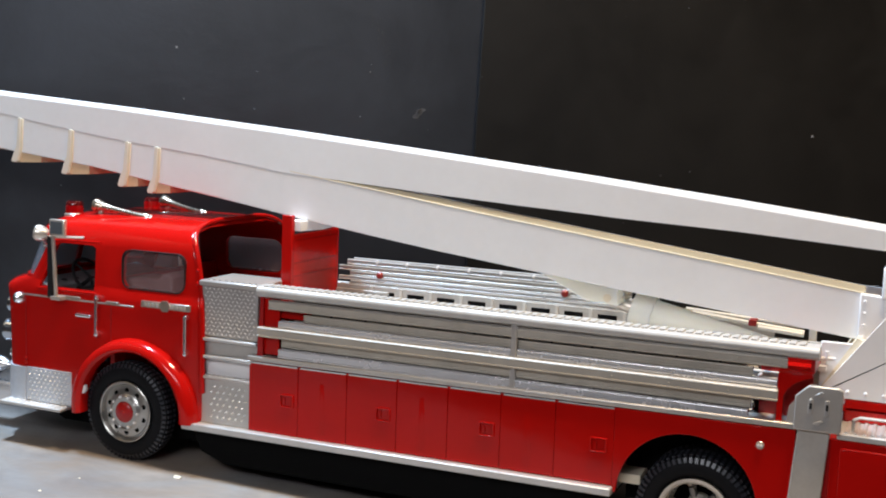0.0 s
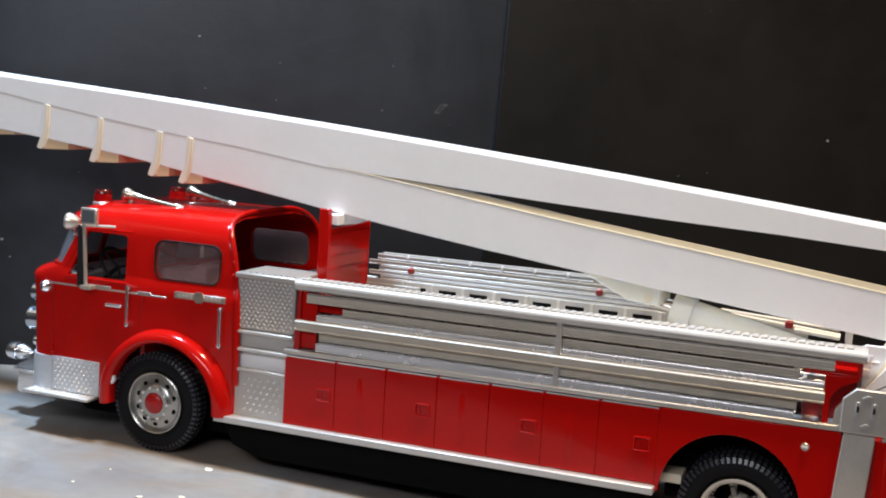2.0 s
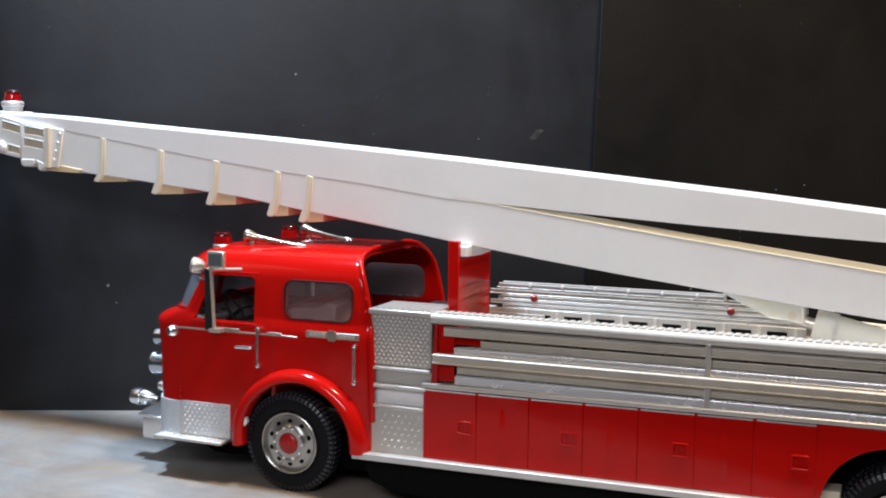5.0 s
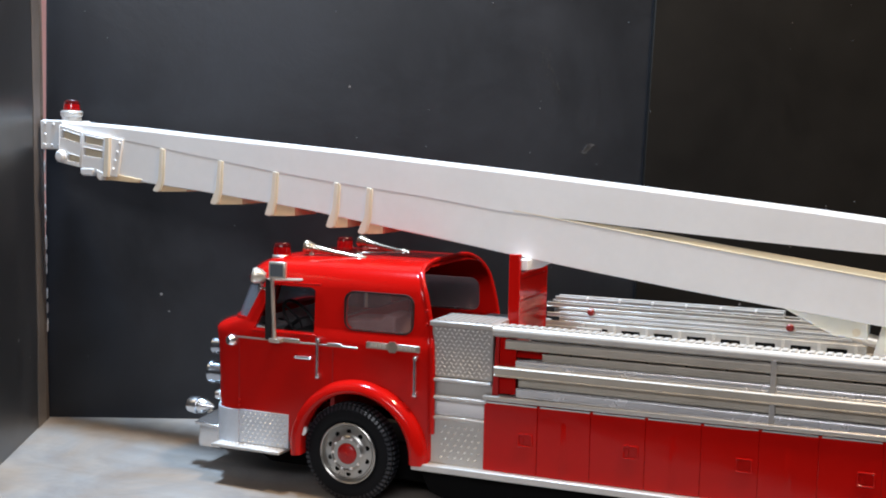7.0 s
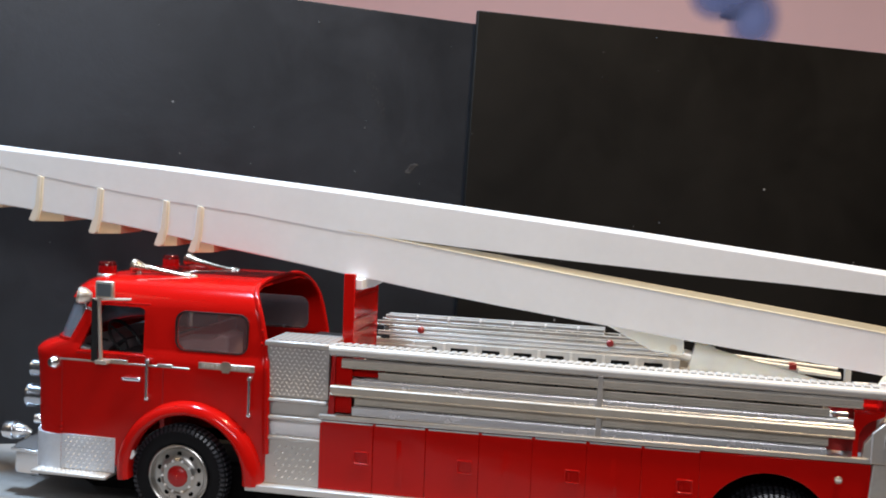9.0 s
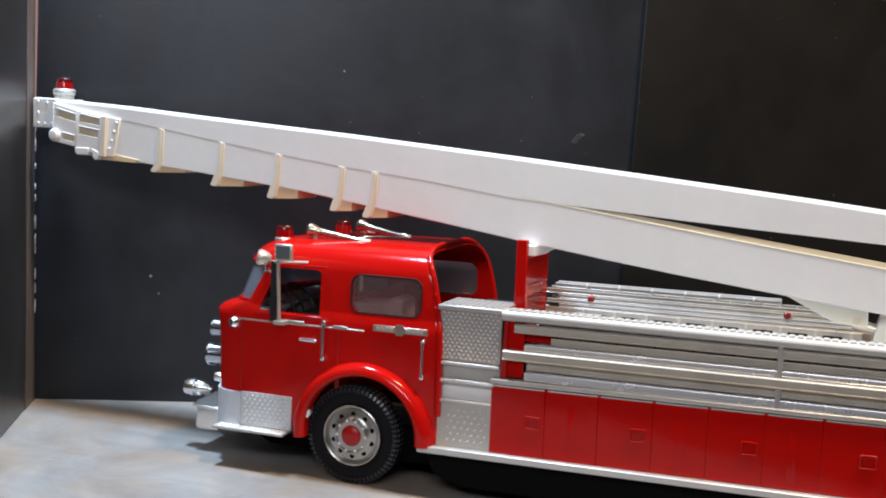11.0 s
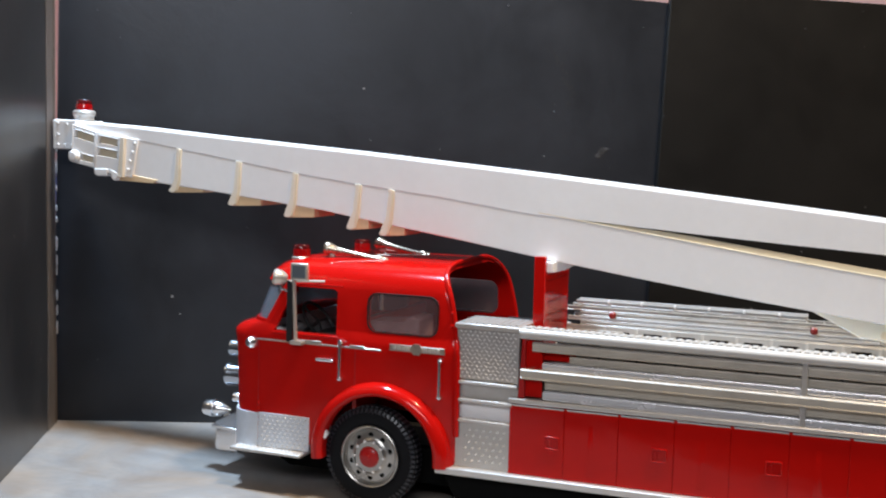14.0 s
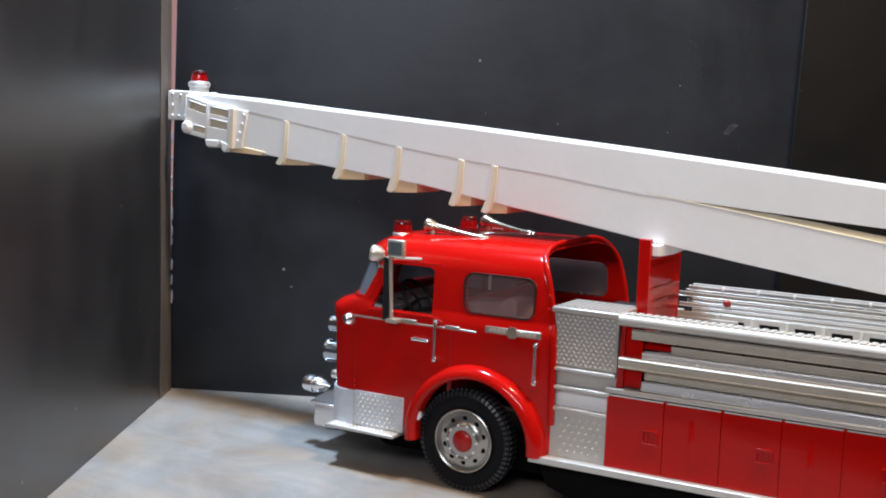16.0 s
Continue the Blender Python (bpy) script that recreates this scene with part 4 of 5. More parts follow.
def wheel_rear(y, out):
    axis = (0, out, 0)
    c = (HUB_R, y, HUB_ZR)
    w = part("rear_wheel", L([(0.28, -0.3), (0.34, -0.3), (0.35, 0.02), (0.37, 0.03), (0.375, 0.055), (0.345, 0.06), (0.325, 0.04), (0.315, -0.03), (0.31, -0.34)], c, axis, 48), silver_dull, truck, "rear wheel with open spoked rim")
    part("backing", L([(0.0, -0.33), (0.33, -0.33), (0.33, -0.36), (0, -0.36)], c, axis, 32), shade_black, w)
    teeth = bmesh.new()
    for i in range(40):
        m = Matrix.Translation(c) @ Matrix.Rotation(2 * math.pi * i / 40, 4, "Y") @ Matrix.Translation((0, -out * 0.27, 0.297))
        bmesh.ops.create_cube(teeth, size=1.0, matrix=m @ Matrix.Diagonal((0.02, 0.09, 0.03, 1)))
    part("rim_teeth", teeth, nickel, w, "ring of small dark teeth inside the rim")
    for d0 in (0.0, -0.36):
        part("tyre", L([(0.34, d0 - 0.3), (0.48, d0 - 0.31), (0.575, d0 - 0.29), (0.608, d0 - 0.25), (0.61, d0 - 0.15), (0.608, d0 - 0.05), (0.585, d0), (0.53, d0 + 0.03), (0.45, d0 + 0.04), (0.41, d0 + 0.03), (0.385, d0 + 0.01), (0.37, d0 - 0.05)], c, axis, 72), rubber, w, "black ribbed tyre")
    tread_bm = bmesh.new()
    for i in range(60):
        m = Matrix.Translation(c) @ Matrix.Rotation(2 * math.pi * i / 60, 4, "Y")
        for d0, d1 in ((-0.10, -0.012), (-0.22, -0.14), (-0.46, -0.38)):
            vs = [tread_bm.verts.new(m @ Vector((sx * 0.017, out * d, 0.59 + h))) for h in (0, 0.025) for sx in (-1, 1) for d in (d0, d1)]
            for q in ((4, 5, 7, 6), (0, 1, 5, 4), (2, 6, 7, 3), (1, 3, 7, 5), (0, 4, 6, 2)):
                tread_bm.faces.new([vs[k] for k in q])
        vs = [tread_bm.verts.new(m @ Vector((sx * 0.016, out * d, h))) for h, d in ((0.535, 0.026), (0.588, 0.004)) for sx in (-1, 1)]
        top = [tread_bm.verts.new(v.co + Vector((0, out * 0.014, 0))) for v in vs]
        tread_bm.faces.new((top[0], top[1], top[3], top[2]))
        for p, q in ((0, 1), (1, 3), (3, 2), (2, 0)):
            tread_bm.faces.new((vs[p], vs[q], top[q], top[p]))
    part("tread", tread_bm, tread_rubber, w)
    part("hub", L([(0.13, -0.33), (0.125, -0.19), (0.115, -0.165), (0.10, -0.155), (0.0, -0.15)], c, axis, 24), silver_dull, w, "flat silver hub")
    for i in range(5):
        a = 2 * math.pi * i / 5 + 0.66
        d = Vector((math.cos(a), 0, math.sin(a)))
        side = Vector((-d.z, 0, d.x))
        spoke = bmesh.new()
        lo, hi = Vector(c) + d * 0.115 + Vector((0, out * -0.19, 0)), Vector(c) + d * 0.225 + Vector((0, out * -0.20, 0))
        ring = []
        for p, wd in ((lo, 0.034), (hi, 0.03)):
            ring.append([spoke.verts.new(p + side * (wd * sx) + Vector((0, out * h, 0))) for sx, h in ((-1, -0.08), (-0.8, 0.02), (0.8, 0.02), (1, -0.08))])
        for k in range(4):
            spoke.faces.new((ring[0][k], ring[0][(k + 1) % 4], ring[1][(k + 1) % 4], ring[1][k]))
        spoke.faces.new(ring[0])
        spoke.faces.new(ring[1][::-1])
        part("spoke", spoke, nickel, w, "", 0.008)
        part("clamp", L([(0, 0.0), (0.032, 0.0), (0.036, 0.05), (0.02, 0.07), (0, 0.07)], Vector(c) + d * 0.242 + Vector((0, out * -0.20, 0)), d, 10), nickel, w)
        web = bmesh.new()
        q = side * 0.075
        tri_ = [Vector(c) + d * 0.12 + Vector((0, out * -0.23, 0)), Vector(c) + d * 0.275 - q + Vector((0, out * -0.24, 0)), Vector(c) + d * 0.275 - q * 0.2 + Vector((0, out * -0.24, 0))]
        lo_, hi_ = [web.verts.new(p) for p in tri_], [web.verts.new(p + Vector((0, out * 0.025, 0))) for p in tri_]
        web.faces.new(lo_)
        web.faces.new(hi_[::-1])
        for k in range(3):
            web.faces.new((lo_[k], lo_[(k + 1) % 3], hi_[(k + 1) % 3], hi_[k]))
        part("web", web, nickel, w)


wheel_front(0.02, -1)
wheel_front(W - 0.02, 1)
wheel_rear(0.10, -1)
wheel_rear(W - 0.10, 1)
part("front_axle", R((HUB_F, 0.1, HUB_Z - 0.05), (HUB_F, W - 0.1, HUB_Z - 0.05), 0.08), black, truck)
part("rear_axle", R((HUB_R, 0.2, HUB_ZR), (HUB_R, W - 0.2, HUB_ZR), 0.1), black, truck)
for y in (0.62, W - 0.82):
    part("chassis_rail", B(-4.3, 8.6, y, y + 0.2, 0.62, 0.86), black, truck, "black chassis rail")
# near-black filler blocks added for the shade in the wheel wells and underneath
part("wheel_well_lining", B(3.93, 5.58, 0.55, W - 0.55, 0.35, 1.42), shade_black, truck, "near-black filler for the shade in the wheel well")
part("underbody", P([(-1.4, 0.5), (-1.25, 0.2), (-0.9, 0.08), (3.6, 0.08), (3.85, 0.5), (3.85, 0.61), (-1.4, 0.61)], "y", 0.08, W - 0.08), shade_black, truck, "added near-black block for the shade under the body", 0.02)
part("front_pan", P([(-4.25, 0.46), (-3.7, 0.18), (-1.3, 0.18), (-1.3, 0.63), (-4.25, 0.63)], "y", 0.46, W - 0.46), shade_black, truck, "added near-black block for the shade under the cab", 0.02)
part("tank", B(3.74, 4.15, 0.25, 0.6, 0.595, 0.70), cream, truck, "pale yellowed bracket beside the wheel", 0.01)
part("strap", B(-3.035, -2.955, 0.12, 0.2, 0.74, 0.85), white, truck, "small white bracket beside the wheel", 0.01)

# ---- body behind the cab ----
def both(fn):
    fn(lambda y: y, 0)
    fn(lambda y: W - y, 1)


def span(m, a, b):
    return sorted((m(a), m(b)))


def rise(bm):
    """The lower body climbs a little towards the rear."""
    for v in bm.verts:
        v.co.z += 0.008 * max(0.0, v.co.x)
    return bm


RB_Z = 0.585                       # top of the running board
DOORS = [-0.527, 0.14, 0.775, 1.41, 2.03, 2.65, 3.265, 3.905]
body_core = part("body_core", B(-0.50, 3.88, 0.02, W - 0.02, 0.62, 1.43), red, truck, "red lower body")
part("cab_base", B(-1.22, -0.5, 0.34, W - 0.34, 0.62, 2.15), black, truck, "black wall behind the cab")


def cab_deck(m):
    """Ribbed deck between the cab and the boom rest."""
    deck = part("tread_deck", B(-1.24, -0.43, *span(m, -0.015, 0.70), 2.27, 2.335), tread_dark, truck, "silver tread plate deck behind the cab", 0.018)
    rib = part("rib", P([(-1.18, 2.333), (-1.165, 2.347), (-1.14, 2.347), (-1.125, 2.333)], "y", *span(m, 0.06, 0.60)), tread_dark, deck)
    repeat(rib, deck, [(k * 0.083, 0, 0) for k in range(1, 9)])


def rear_end(m):
    """Red plates that close the ladder bay at its rear end."""
    part("bay_end", B(5.795, 5.835, *span(m, 0.05, 0.68), 2.03, 2.20), red_dark, truck, "red end plate of the ladder bay", 0.008)
    part("bay_gusset", P([(5.50, 1.53), (5.56, 1.53), (5.56, 1.79), (5.60, 1.87), (5.66, 1.93), (5.82, 2.0), (5.82, 2.03), (5.50, 2.03)], "y", *span(m, 0.02, 0.06)), red, truck, "red gusset plate", 0.006)
    part("bay_lining", B(5.28, 5.795, *span(m, 0.44, 0.5), 1.5, 2.22), red_dark, truck, "red lining of the ladder bay")
    part("bay_ledge", B(5.50, 5.82, *span(m, 0.02, 0.5), 2.03, 2.055), red, truck, "red ledge at the end of the ladder bay", 0.006)


def way_drop(x):
    """How far the walkway sags below its front end."""
    return 0.018 + 0.0038 * (x + 0.43)


def lower_body(m, s):
    board_ = part("running_board", rise(B(-1.42, 3.92, *span(m, -0.10, 0.4), 0.50, RB_Z)), tread, truck, "bright silver running board", 0.015)
    for x0, x1 in zip(DOORS, DOORS[1:]):
        i = DOORS.index(x0)
        door = part("locker_door", rise(B(x0 + 0.002, x1 - 0.002, *span(m, 0.0, 0.07), RB_Z + 0.008, 1.425)), red, truck, "glossy red locker door", 0.007)
        if i % 2 == 0:
            cx = (0.0, 1.25, 2.5, 3.75)[i // 2]
            latch = part("latch", rise(ring_frame(rounded(cx - 0.074, cx + 0.074, 0.95, 1.075, 0.012, 2), 0.021, *span(m, -0.026, 0.01))), red, door, "raised red latch frame", 0.009)
            part("well", rise(B(cx - 0.056, cx + 0.056, *span(m, -0.003, 0.01), 0.966, 1.058)), red, latch, "red latch well")
            part("paddle", rise(P([(cx - 0.058, 0.965), (cx - 0.02, 0.965), (cx - 0.02, 1.05), (cx - 0.058, 1.05)], "y", *span(m, -0.016, 0.01))), red, latch, "", 0.006)
        else:
            cx = (x0 + x1) / 2
            ridge = bmesh.new()
            foot_ = [ridge.verts.new((cx + dx, m(0.002), z)) for dx, z in ((-0.055, 0.66), (0.055, 0.66), (0.03, 1.27), (-0.03, 1.27))]
            crest = [ridge.verts.new((cx, m(-0.013), z)) for z in (0.74, 1.2)]
            for q in ((foot_[0], foot_[1], crest[0]), (foot_[1], foot_[2], crest[1], crest[0]), (foot_[2], foot_[3], crest[1]), (foot_[3], foot_[0], crest[0], crest[1])):
                ridge.faces.new(q)
            part("ridge", rise(ridge), red, door, "tapered red ridge down the door")
        # highlight along the door's top edge, set in as a bright strip
        part("edge_trim", rise(B(x0 + 0.03, x1 - 0.01, *span(m, -0.012, 0.03), 1.410, 1.426)), bright_mark, door, "thin bright strip for the highlight on the door's top edge")
    # panel over the rear wheel
    arch = [(3.905, RB_Z - 0.06), (3.905, 1.425), (5.70, 1.425), (5.70, 0.35), (5.345, 0.35)]
    arch += [(4.665 + 0.715 * math.cos(radians(a)), 0.535 + 0.705 * math.sin(radians(a))) for a in range(0, 181, 6)]
    arch[-1] = (3.945, 0.53)
    part("wheel_panel", rise(P(arch, "y", *span(m, 0.0, 0.07))), red, truck, "glossy red panel arched over the rear wheel", 0.006)
    lamp_ = part("side_reflector", L([(0.0, 0.022), (0.034, 0.018), (0.042, 0.008), (0.042, -0.02)], (5.375, m(0.0), 1.275), (0, -1 if s == 0 else 1, 0), 20), chrome_soft, truck, "round pale side reflector")
    part("bar", B(5.345, 5.405, *span(m, -0.028, -0.012), 1.266, 1.284), white, lamp_)
    # bright lip and floor of the ladder bay
    part("bay_lip", rise(B(-0.54, 5.72, *span(m, -0.03, 0.06), 1.438, 1.498)), silver, truck, "silver lip along the ladder bay", 0.015)
    part("bay_floor", B(-0.54, 5.72, *span(m, 0.06, 0.72), 1.46, 1.50), silver, truck, "silver floor of the ladder bay")
    part("bay_wall", B(-0.44, 5.86, *span(m, 0.62, 0.70), 1.5, 2.05), silver_dull, truck, "dull silver rear wall of the ladder bay")
    packing = part("bay_packing", B(-0.02, 5.18, *span(m, 0.148, 0.18), 1.5, 2.2), ladder_grey, truck, "dull silver panel behind the ladder rails")
    for k in range(11):
        part("peg_hole", L([(0, 0.004), (0.022, 0.004), (0.024, -0.01)], (0.478 + 0.444 * k, m(0.148), 2.017), (0, -1 if s == 0 else 1, 0), 10), shade_black, packing, "small dark peg hole")
    # red uprights at both ends
    if s == 0:
        part("bay_end", P([(-0.44, 1.5), (-0.36, 1.5), (-0.36, 2.22), (-0.40, 2.22)], "y", *span(m, 0.02, 0.68)), red_dark, truck, "red end plate of the ladder bay", 0.008)
        part("bay_flange", B(-0.42, -0.16, *span(m, 0.06, 0.09), 1.52, 2.22), red, truck, "", 0.006)
        part("bay_shelf", B(-0.36, 0.22, *span(m, 0.11, 0.60), 1.96, 2.07), red, truck, "red shelf inside the ladder bay", 0.006)
    if s == 0:
        rear_end(m)
    # stepped silver well behind the cab
    upper = part("tread_panel", B(-1.22, -0.44, *span(m, 0.03, 0.1), 1.655, 2.10 if s else 2.30), tread_dark, truck, "silver tread plate panel with bright raised marks", 0.01)
    if s == 0:
        part("tread_relief", lozenges(-1.20, -0.46, 0.03, 1.67, 2.26, 12, 13, 0.027, 0.008), tread_mark, upper)
    if s == 0:
        cab_deck(m)
    part("step_edge", B(-1.22, -0.44, *span(m, -0.01, 0.15), 1.60, 1.645), tread, truck, "bright step edge", 0.015)
    part("step_riser", B(-1.22, -0.44, *span(m, 0.05, 0.12), 1.40, 1.61), silver, truck, "silver step riser", 0.006)
    part("step_edge", B(-1.22, -0.50, *span(m, -0.01, 0.14), 1.385, 1.43), tread, truck, "bright step edge", 0.015)
    part("step_back", B(-1.22, -0.5, *span(m, 0.10, 0.33), 1.17, 1.40), white, truck, "pale back wall of the step recess")
    tr = part("step_tread", B(-1.22, -0.52, *span(m, -0.005, 0.28), 1.135, 1.18), silver, truck, "silver tread plate step", 0.012)
    low = part("tread_panel", B(-1.22, -0.52, *span(m, 0.03, 0.1), RB_Z, 1.14), silver, truck, "silver tread plate panel", 0.008)
    if s == 0:
        part("tread_relief", lozenges_flat(-1.2, -0.54, 0.01, 0.12, 1.18, 8, 3, 0.03, 0.009), tread_mark, tr)
        part("tread_relief", lozenges(-1.12, -0.55, 0.03, 0.64, 1.09, 6, 6, 0.034, 0.022, True), bright_mark, low)
    # walkway with cross ribs
    if s:
        return
    bm = P([(m(-0.015), 2.245), (m(-0.03), 2.27), (m(-0.03), 2.305), (m(-0.012), 2.335), (m(0.02), 2.345), (m(0.22), 2.345), (m(0.22), 2.22), (m(0.02), 2.22)], "x", -0.43, 5.87)
    for v in bm.verts:
        v.co.z -= way_drop(v.co.x)
    way = part("walkway", bm, walk_plate, truck, "silver walkway over the ladders", 0.0, 50)
    x = -0.37
    rib = part("rib", P([(x, 2.322), (x + 0.008, 2.340), (x + 0.062, 2.340), (x + 0.070, 2.322)], "y", *span(m, 0.03, 0.205)), walk_plate, way)
    repeat(rib, way, [(k * 0.0915, 0, way_drop(x) - way_drop(x + k * 0.0915)) for k in range(1, 67)])
    part("stanchion", B(2.735, 2.80, *span(m, -0.02, 0.03), 1.5, 2.22), silver, truck, "silver stanchion", 0.01)


both(lower_body)
part("deck_plate", B(-0.34, 5.9, 0.5, 1.82, 1.98, 2.03), white, truck, "white deck under the boom")

# red boom rest behind the cab
rest = part("boom_rest", B(-0.43, -0.37, 0.58, 1.82, 1.9, 2.88), red_clear, truck, "red upright boom rest", 0.01)
part("post", B(-0.45, -0.31, 0.555, 0.63, 1.9, 3.13), red, rest, "", 0.012)
part("post", B(-0.45, -0.365, 1.80, 1.86, 1.9, 3.13), red, rest, "", 0.012)
for z in (2.80, 2.52, 2.36):
    part("bead", B(-0.36, -0.345, 0.64, 1.8, z, z + 0.018), red, rest)
part("pad", P([(0.64, 2.935), (0.64, 3.06), (1.76, 3.06), (1.76, 2.945), (1.2, 2.915)], "x", -0.44, -0.24), white, rest, "white cradle pad", 0.01)


# ---- ladders in the bays ----
def ladder(x0, x1, y0, y1, z0, z1, label, material, rungs=14, mark=False, tick=0.0, wide=0.05, cap=None):
    """A ladder lying flat: two rails and rungs between them."""
    t = thing("ladder", ((x0 + x1) / 2, (y0 + y1) / 2, z0), label, "ladder", "ladders in the truck's bays")
    rail_d = wide
    for a in (y0, y1 - rail_d):
        f, g = (z1 - z0) * 0.16, 0.008
        teeth_ = [(a + rail_d - 0.005 - (rail_d - 0.02) * k / 8, z1 - (0.009 if k % 2 else 0.0)) for k in range(9)] if wide >= 0.1 else [(a + rail_d - 0.005, z1), (a + 0.012, z1)]
        prof = [(a, z0 + 0.005), (a + 0.005, z0), (a + rail_d - 0.005, z0), (a + rail_d, z0 + 0.005), (a + rail_d, z1 - 0.012)] + teeth_ + [
                (a + 0.003, z1 - 0.004), (a, z1 - 0.012), (a, z1 - f), (a + g, z1 - f - 0.008), (a + g, z0 + f + 0.008), (a, z0 + f)]
        part("rail", P(prof, "x", x0, x1), material, t)
        for k in range(3):
            x = x0 + (x1 - x0) * (0.72 + 0.1 * k)
            part("bolt", L([(0, 0.007), (0.010, 0.005), (0.013, -0.004)], (x, a if a == y0 else a + rail_d, (z0 + z1) / 2), (0, -1 if a == y0 else 1, 0), 8), material, t)
    if cap:
        part("cap_strip", P([(y0 - 0.006, z1 + 0.001), (y0 + 0.004, z1 + 0.012), (y0 + wide, z1 + 0.014), (y0 + wide, z1 + 0.001)], "x", x0 + 0.005, x1 - 0.005), cap, t, "bright polished upper edge")
    for k in range(rungs):
        x = x0 + (x1 - x0) * (k + 0.5) / rungs
        part("rung", R((x, y0 + 0.02, (z0 + z1) / 2), (x, y1 - 0.02, (z0 + z1) / 2), min(0.03, (z1 - z0) * 0.3), n=8), material, t)
    if mark:
        for x in (x0 + 0.44, x0 + 2.94):
            part("clasp", L([(0.0, 0.03), (0.03, 0.026), (0.046, 0.008), (0.05, -0.02), (0.05, -0.04)], (x, y0, (z0 + z1) / 2), (0, -1, 0), 14), clasp_red, t, "small round dark red clasp")
    x = x0 + tick
    while tick and x < x1:
        part("rung_end", B(x - 0.014, x + 0.014, y0 - 0.006, y0 + 0.05, z1 - 0.03, z1 + 0.008), white, t, "white rung end")
        x += tick
    return t


def stack(near):
    lab = "dull silver plastic ladder stacked flat in the truck's side bay" if near else "bright silver plastic ladder stacked flat in the far bay"
    if near:
        ladder(-0.13, 5.23, -0.015, 0.50, 1.512, 1.612, lab, ladder_bright, wide=0.12)
        ladder(-0.115, 5.25, 0.03, 0.50, 1.628, 1.732, lab, ladder_warm, wide=0.08)
        ladder(-0.40, 5.51, -0.045, 0.50, 1.742, 1.845, lab, ladder_warm, wide=0.07, cap=silver_dull)
        ladder(-0.15, 5.49, 0.01, 0.50, 1.862, 1.938, lab, ladder_bright, wide=0.10)
        ladder(0.16, 5.25, 0.06, 0.50, 1.942, 2.035, lab, ladder_warm, wide=0.045)
        ladder(-0.275, 5.58, -0.005, 0.50, 2.072, 2.168, lab, ladder_warm, wide=0.05, cap=ladder_grey)
    else:
        ladder(-0.30, 3.72, 1.9, 2.3, 1.505, 1.78, lab, silver)
        ladder(-0.30, 3.72, 1.9, 2.3, 1.78, 2.05, lab, silver_dull)


stack(True)
stack(False)

# far bank of ladders, higher than the far walkway
FAR = "bright silver plastic ladder stacked in the far bay"
ladder(-0.19, 3.64, 1.86, 2.22, 2.155, 2.203, FAR, ladder_grey, 18, wide=0.03)
ladder(-0.36, 3.58, 1.875, 2.22, 2.207, 2.262, FAR, far_silver, 18, wide=0.03)
ladder(-0.21, 3.45, 1.89, 2.24, 2.266, 2.322, FAR, ladder_grey, 18, True, wide=0.03)
ladder(-0.375, 3.35, 1.905, 2.20, 2.328, 2.392, FAR, ladder_grey, 18, wide=0.04)
ladder(-0.27, 2.64, 1.93, 2.16, 2.402, 2.470, FAR, far_silver, 10, False, 0.43, wide=0.05)
# slotted side of the far bay under the ladders
slotted = part("far_bay_side", B(-0.36, 3.62, 1.84, 1.88, 1.98, 2.155), ladder_grey, truck, "silver slotted side of the far bay", 0.006)
for k in range(9):
    x = -0.185 + 0.4195 * k
    part("slot", B(x, x + 0.235, 1.835, 1.845, 2.03, 2.095), shade_black, slotted, "dark slot")
    part("bar", B(x + 0.31, x + 0.345, 1.825, 1.845, 1.985, 2.15), silver_dull, slotted)


part("far_sill", B(-0.36, 0.40, 1.80, 1.84, 2.05, 2.10), ladder_grey, truck, "dull sill beside the far ladders", 0.008)

# ---- booms ----
YB0, YB1 = 0.80, 1.42      # lower boom's sides
YU0, YU1 = 0.797, 1.36      # upper boom's sides
LOW_TOP = [(-6.95, 4.52), (-3.0, 4.04), (-0.5, 3.65), (1.43, 3.378), (2.38, 3.25), (3.7, 3.083), (4.9, 2.932), (6.2, 2.765)]
LOW_BOT = [(6.2, 2.28), (4.93, 2.428), (3.7, 2.562), (3.04, 2.64), (2.36, 2.718), (1.5, 2.82), (0.6, 2.938), (-0.5, 3.095), (-1.57, 3.26), (-2.2, 3.35), (-3.5, 3.545), (-5.0, 3.71), (-6.45, 3.85), (-6.95, 3.93)]
UP_TOP = [(-7.80, 4.67), (-6.4, 4.585), (-5.3, 4.495), (-3.06, 4.33), (-0.6, 4.125), (0.94, 3.985), (3.0, 3.79), (4.86, 3.595), (8.6, 3.18)]
UP_BOT = [(8.6, 3.04), (6.36, 3.205), (4.9, 3.295), (3.65, 3.348), (3.0, 3.386), (2.4, 3.418), (1.5, 3.475), (0.91, 3.518), (0.165, 3.572), (-0.25, 3.602), (-0.61, 3.628), (-1.77, 3.785), (-2.97, 3.91), (-4.06, 4.052), (-4.75, 4.155), (-6.4, 4.41), (-7.80, 4.60)]


def line_z(pts, x):
    pts = sorted(pts)
    for (xa, za), (xb, zb) in zip(pts, pts[1:]):
        if xa <= x <= xb:
            return za + (zb - za) * (x - xa) / (xb - xa)
    return pts[-1][1]


lower = part("lower_boom", P(LOW_TOP + LOW_BOT, "y", YB0, YB1), white, truck, "white lower boom with ribbed front end", 0.014)


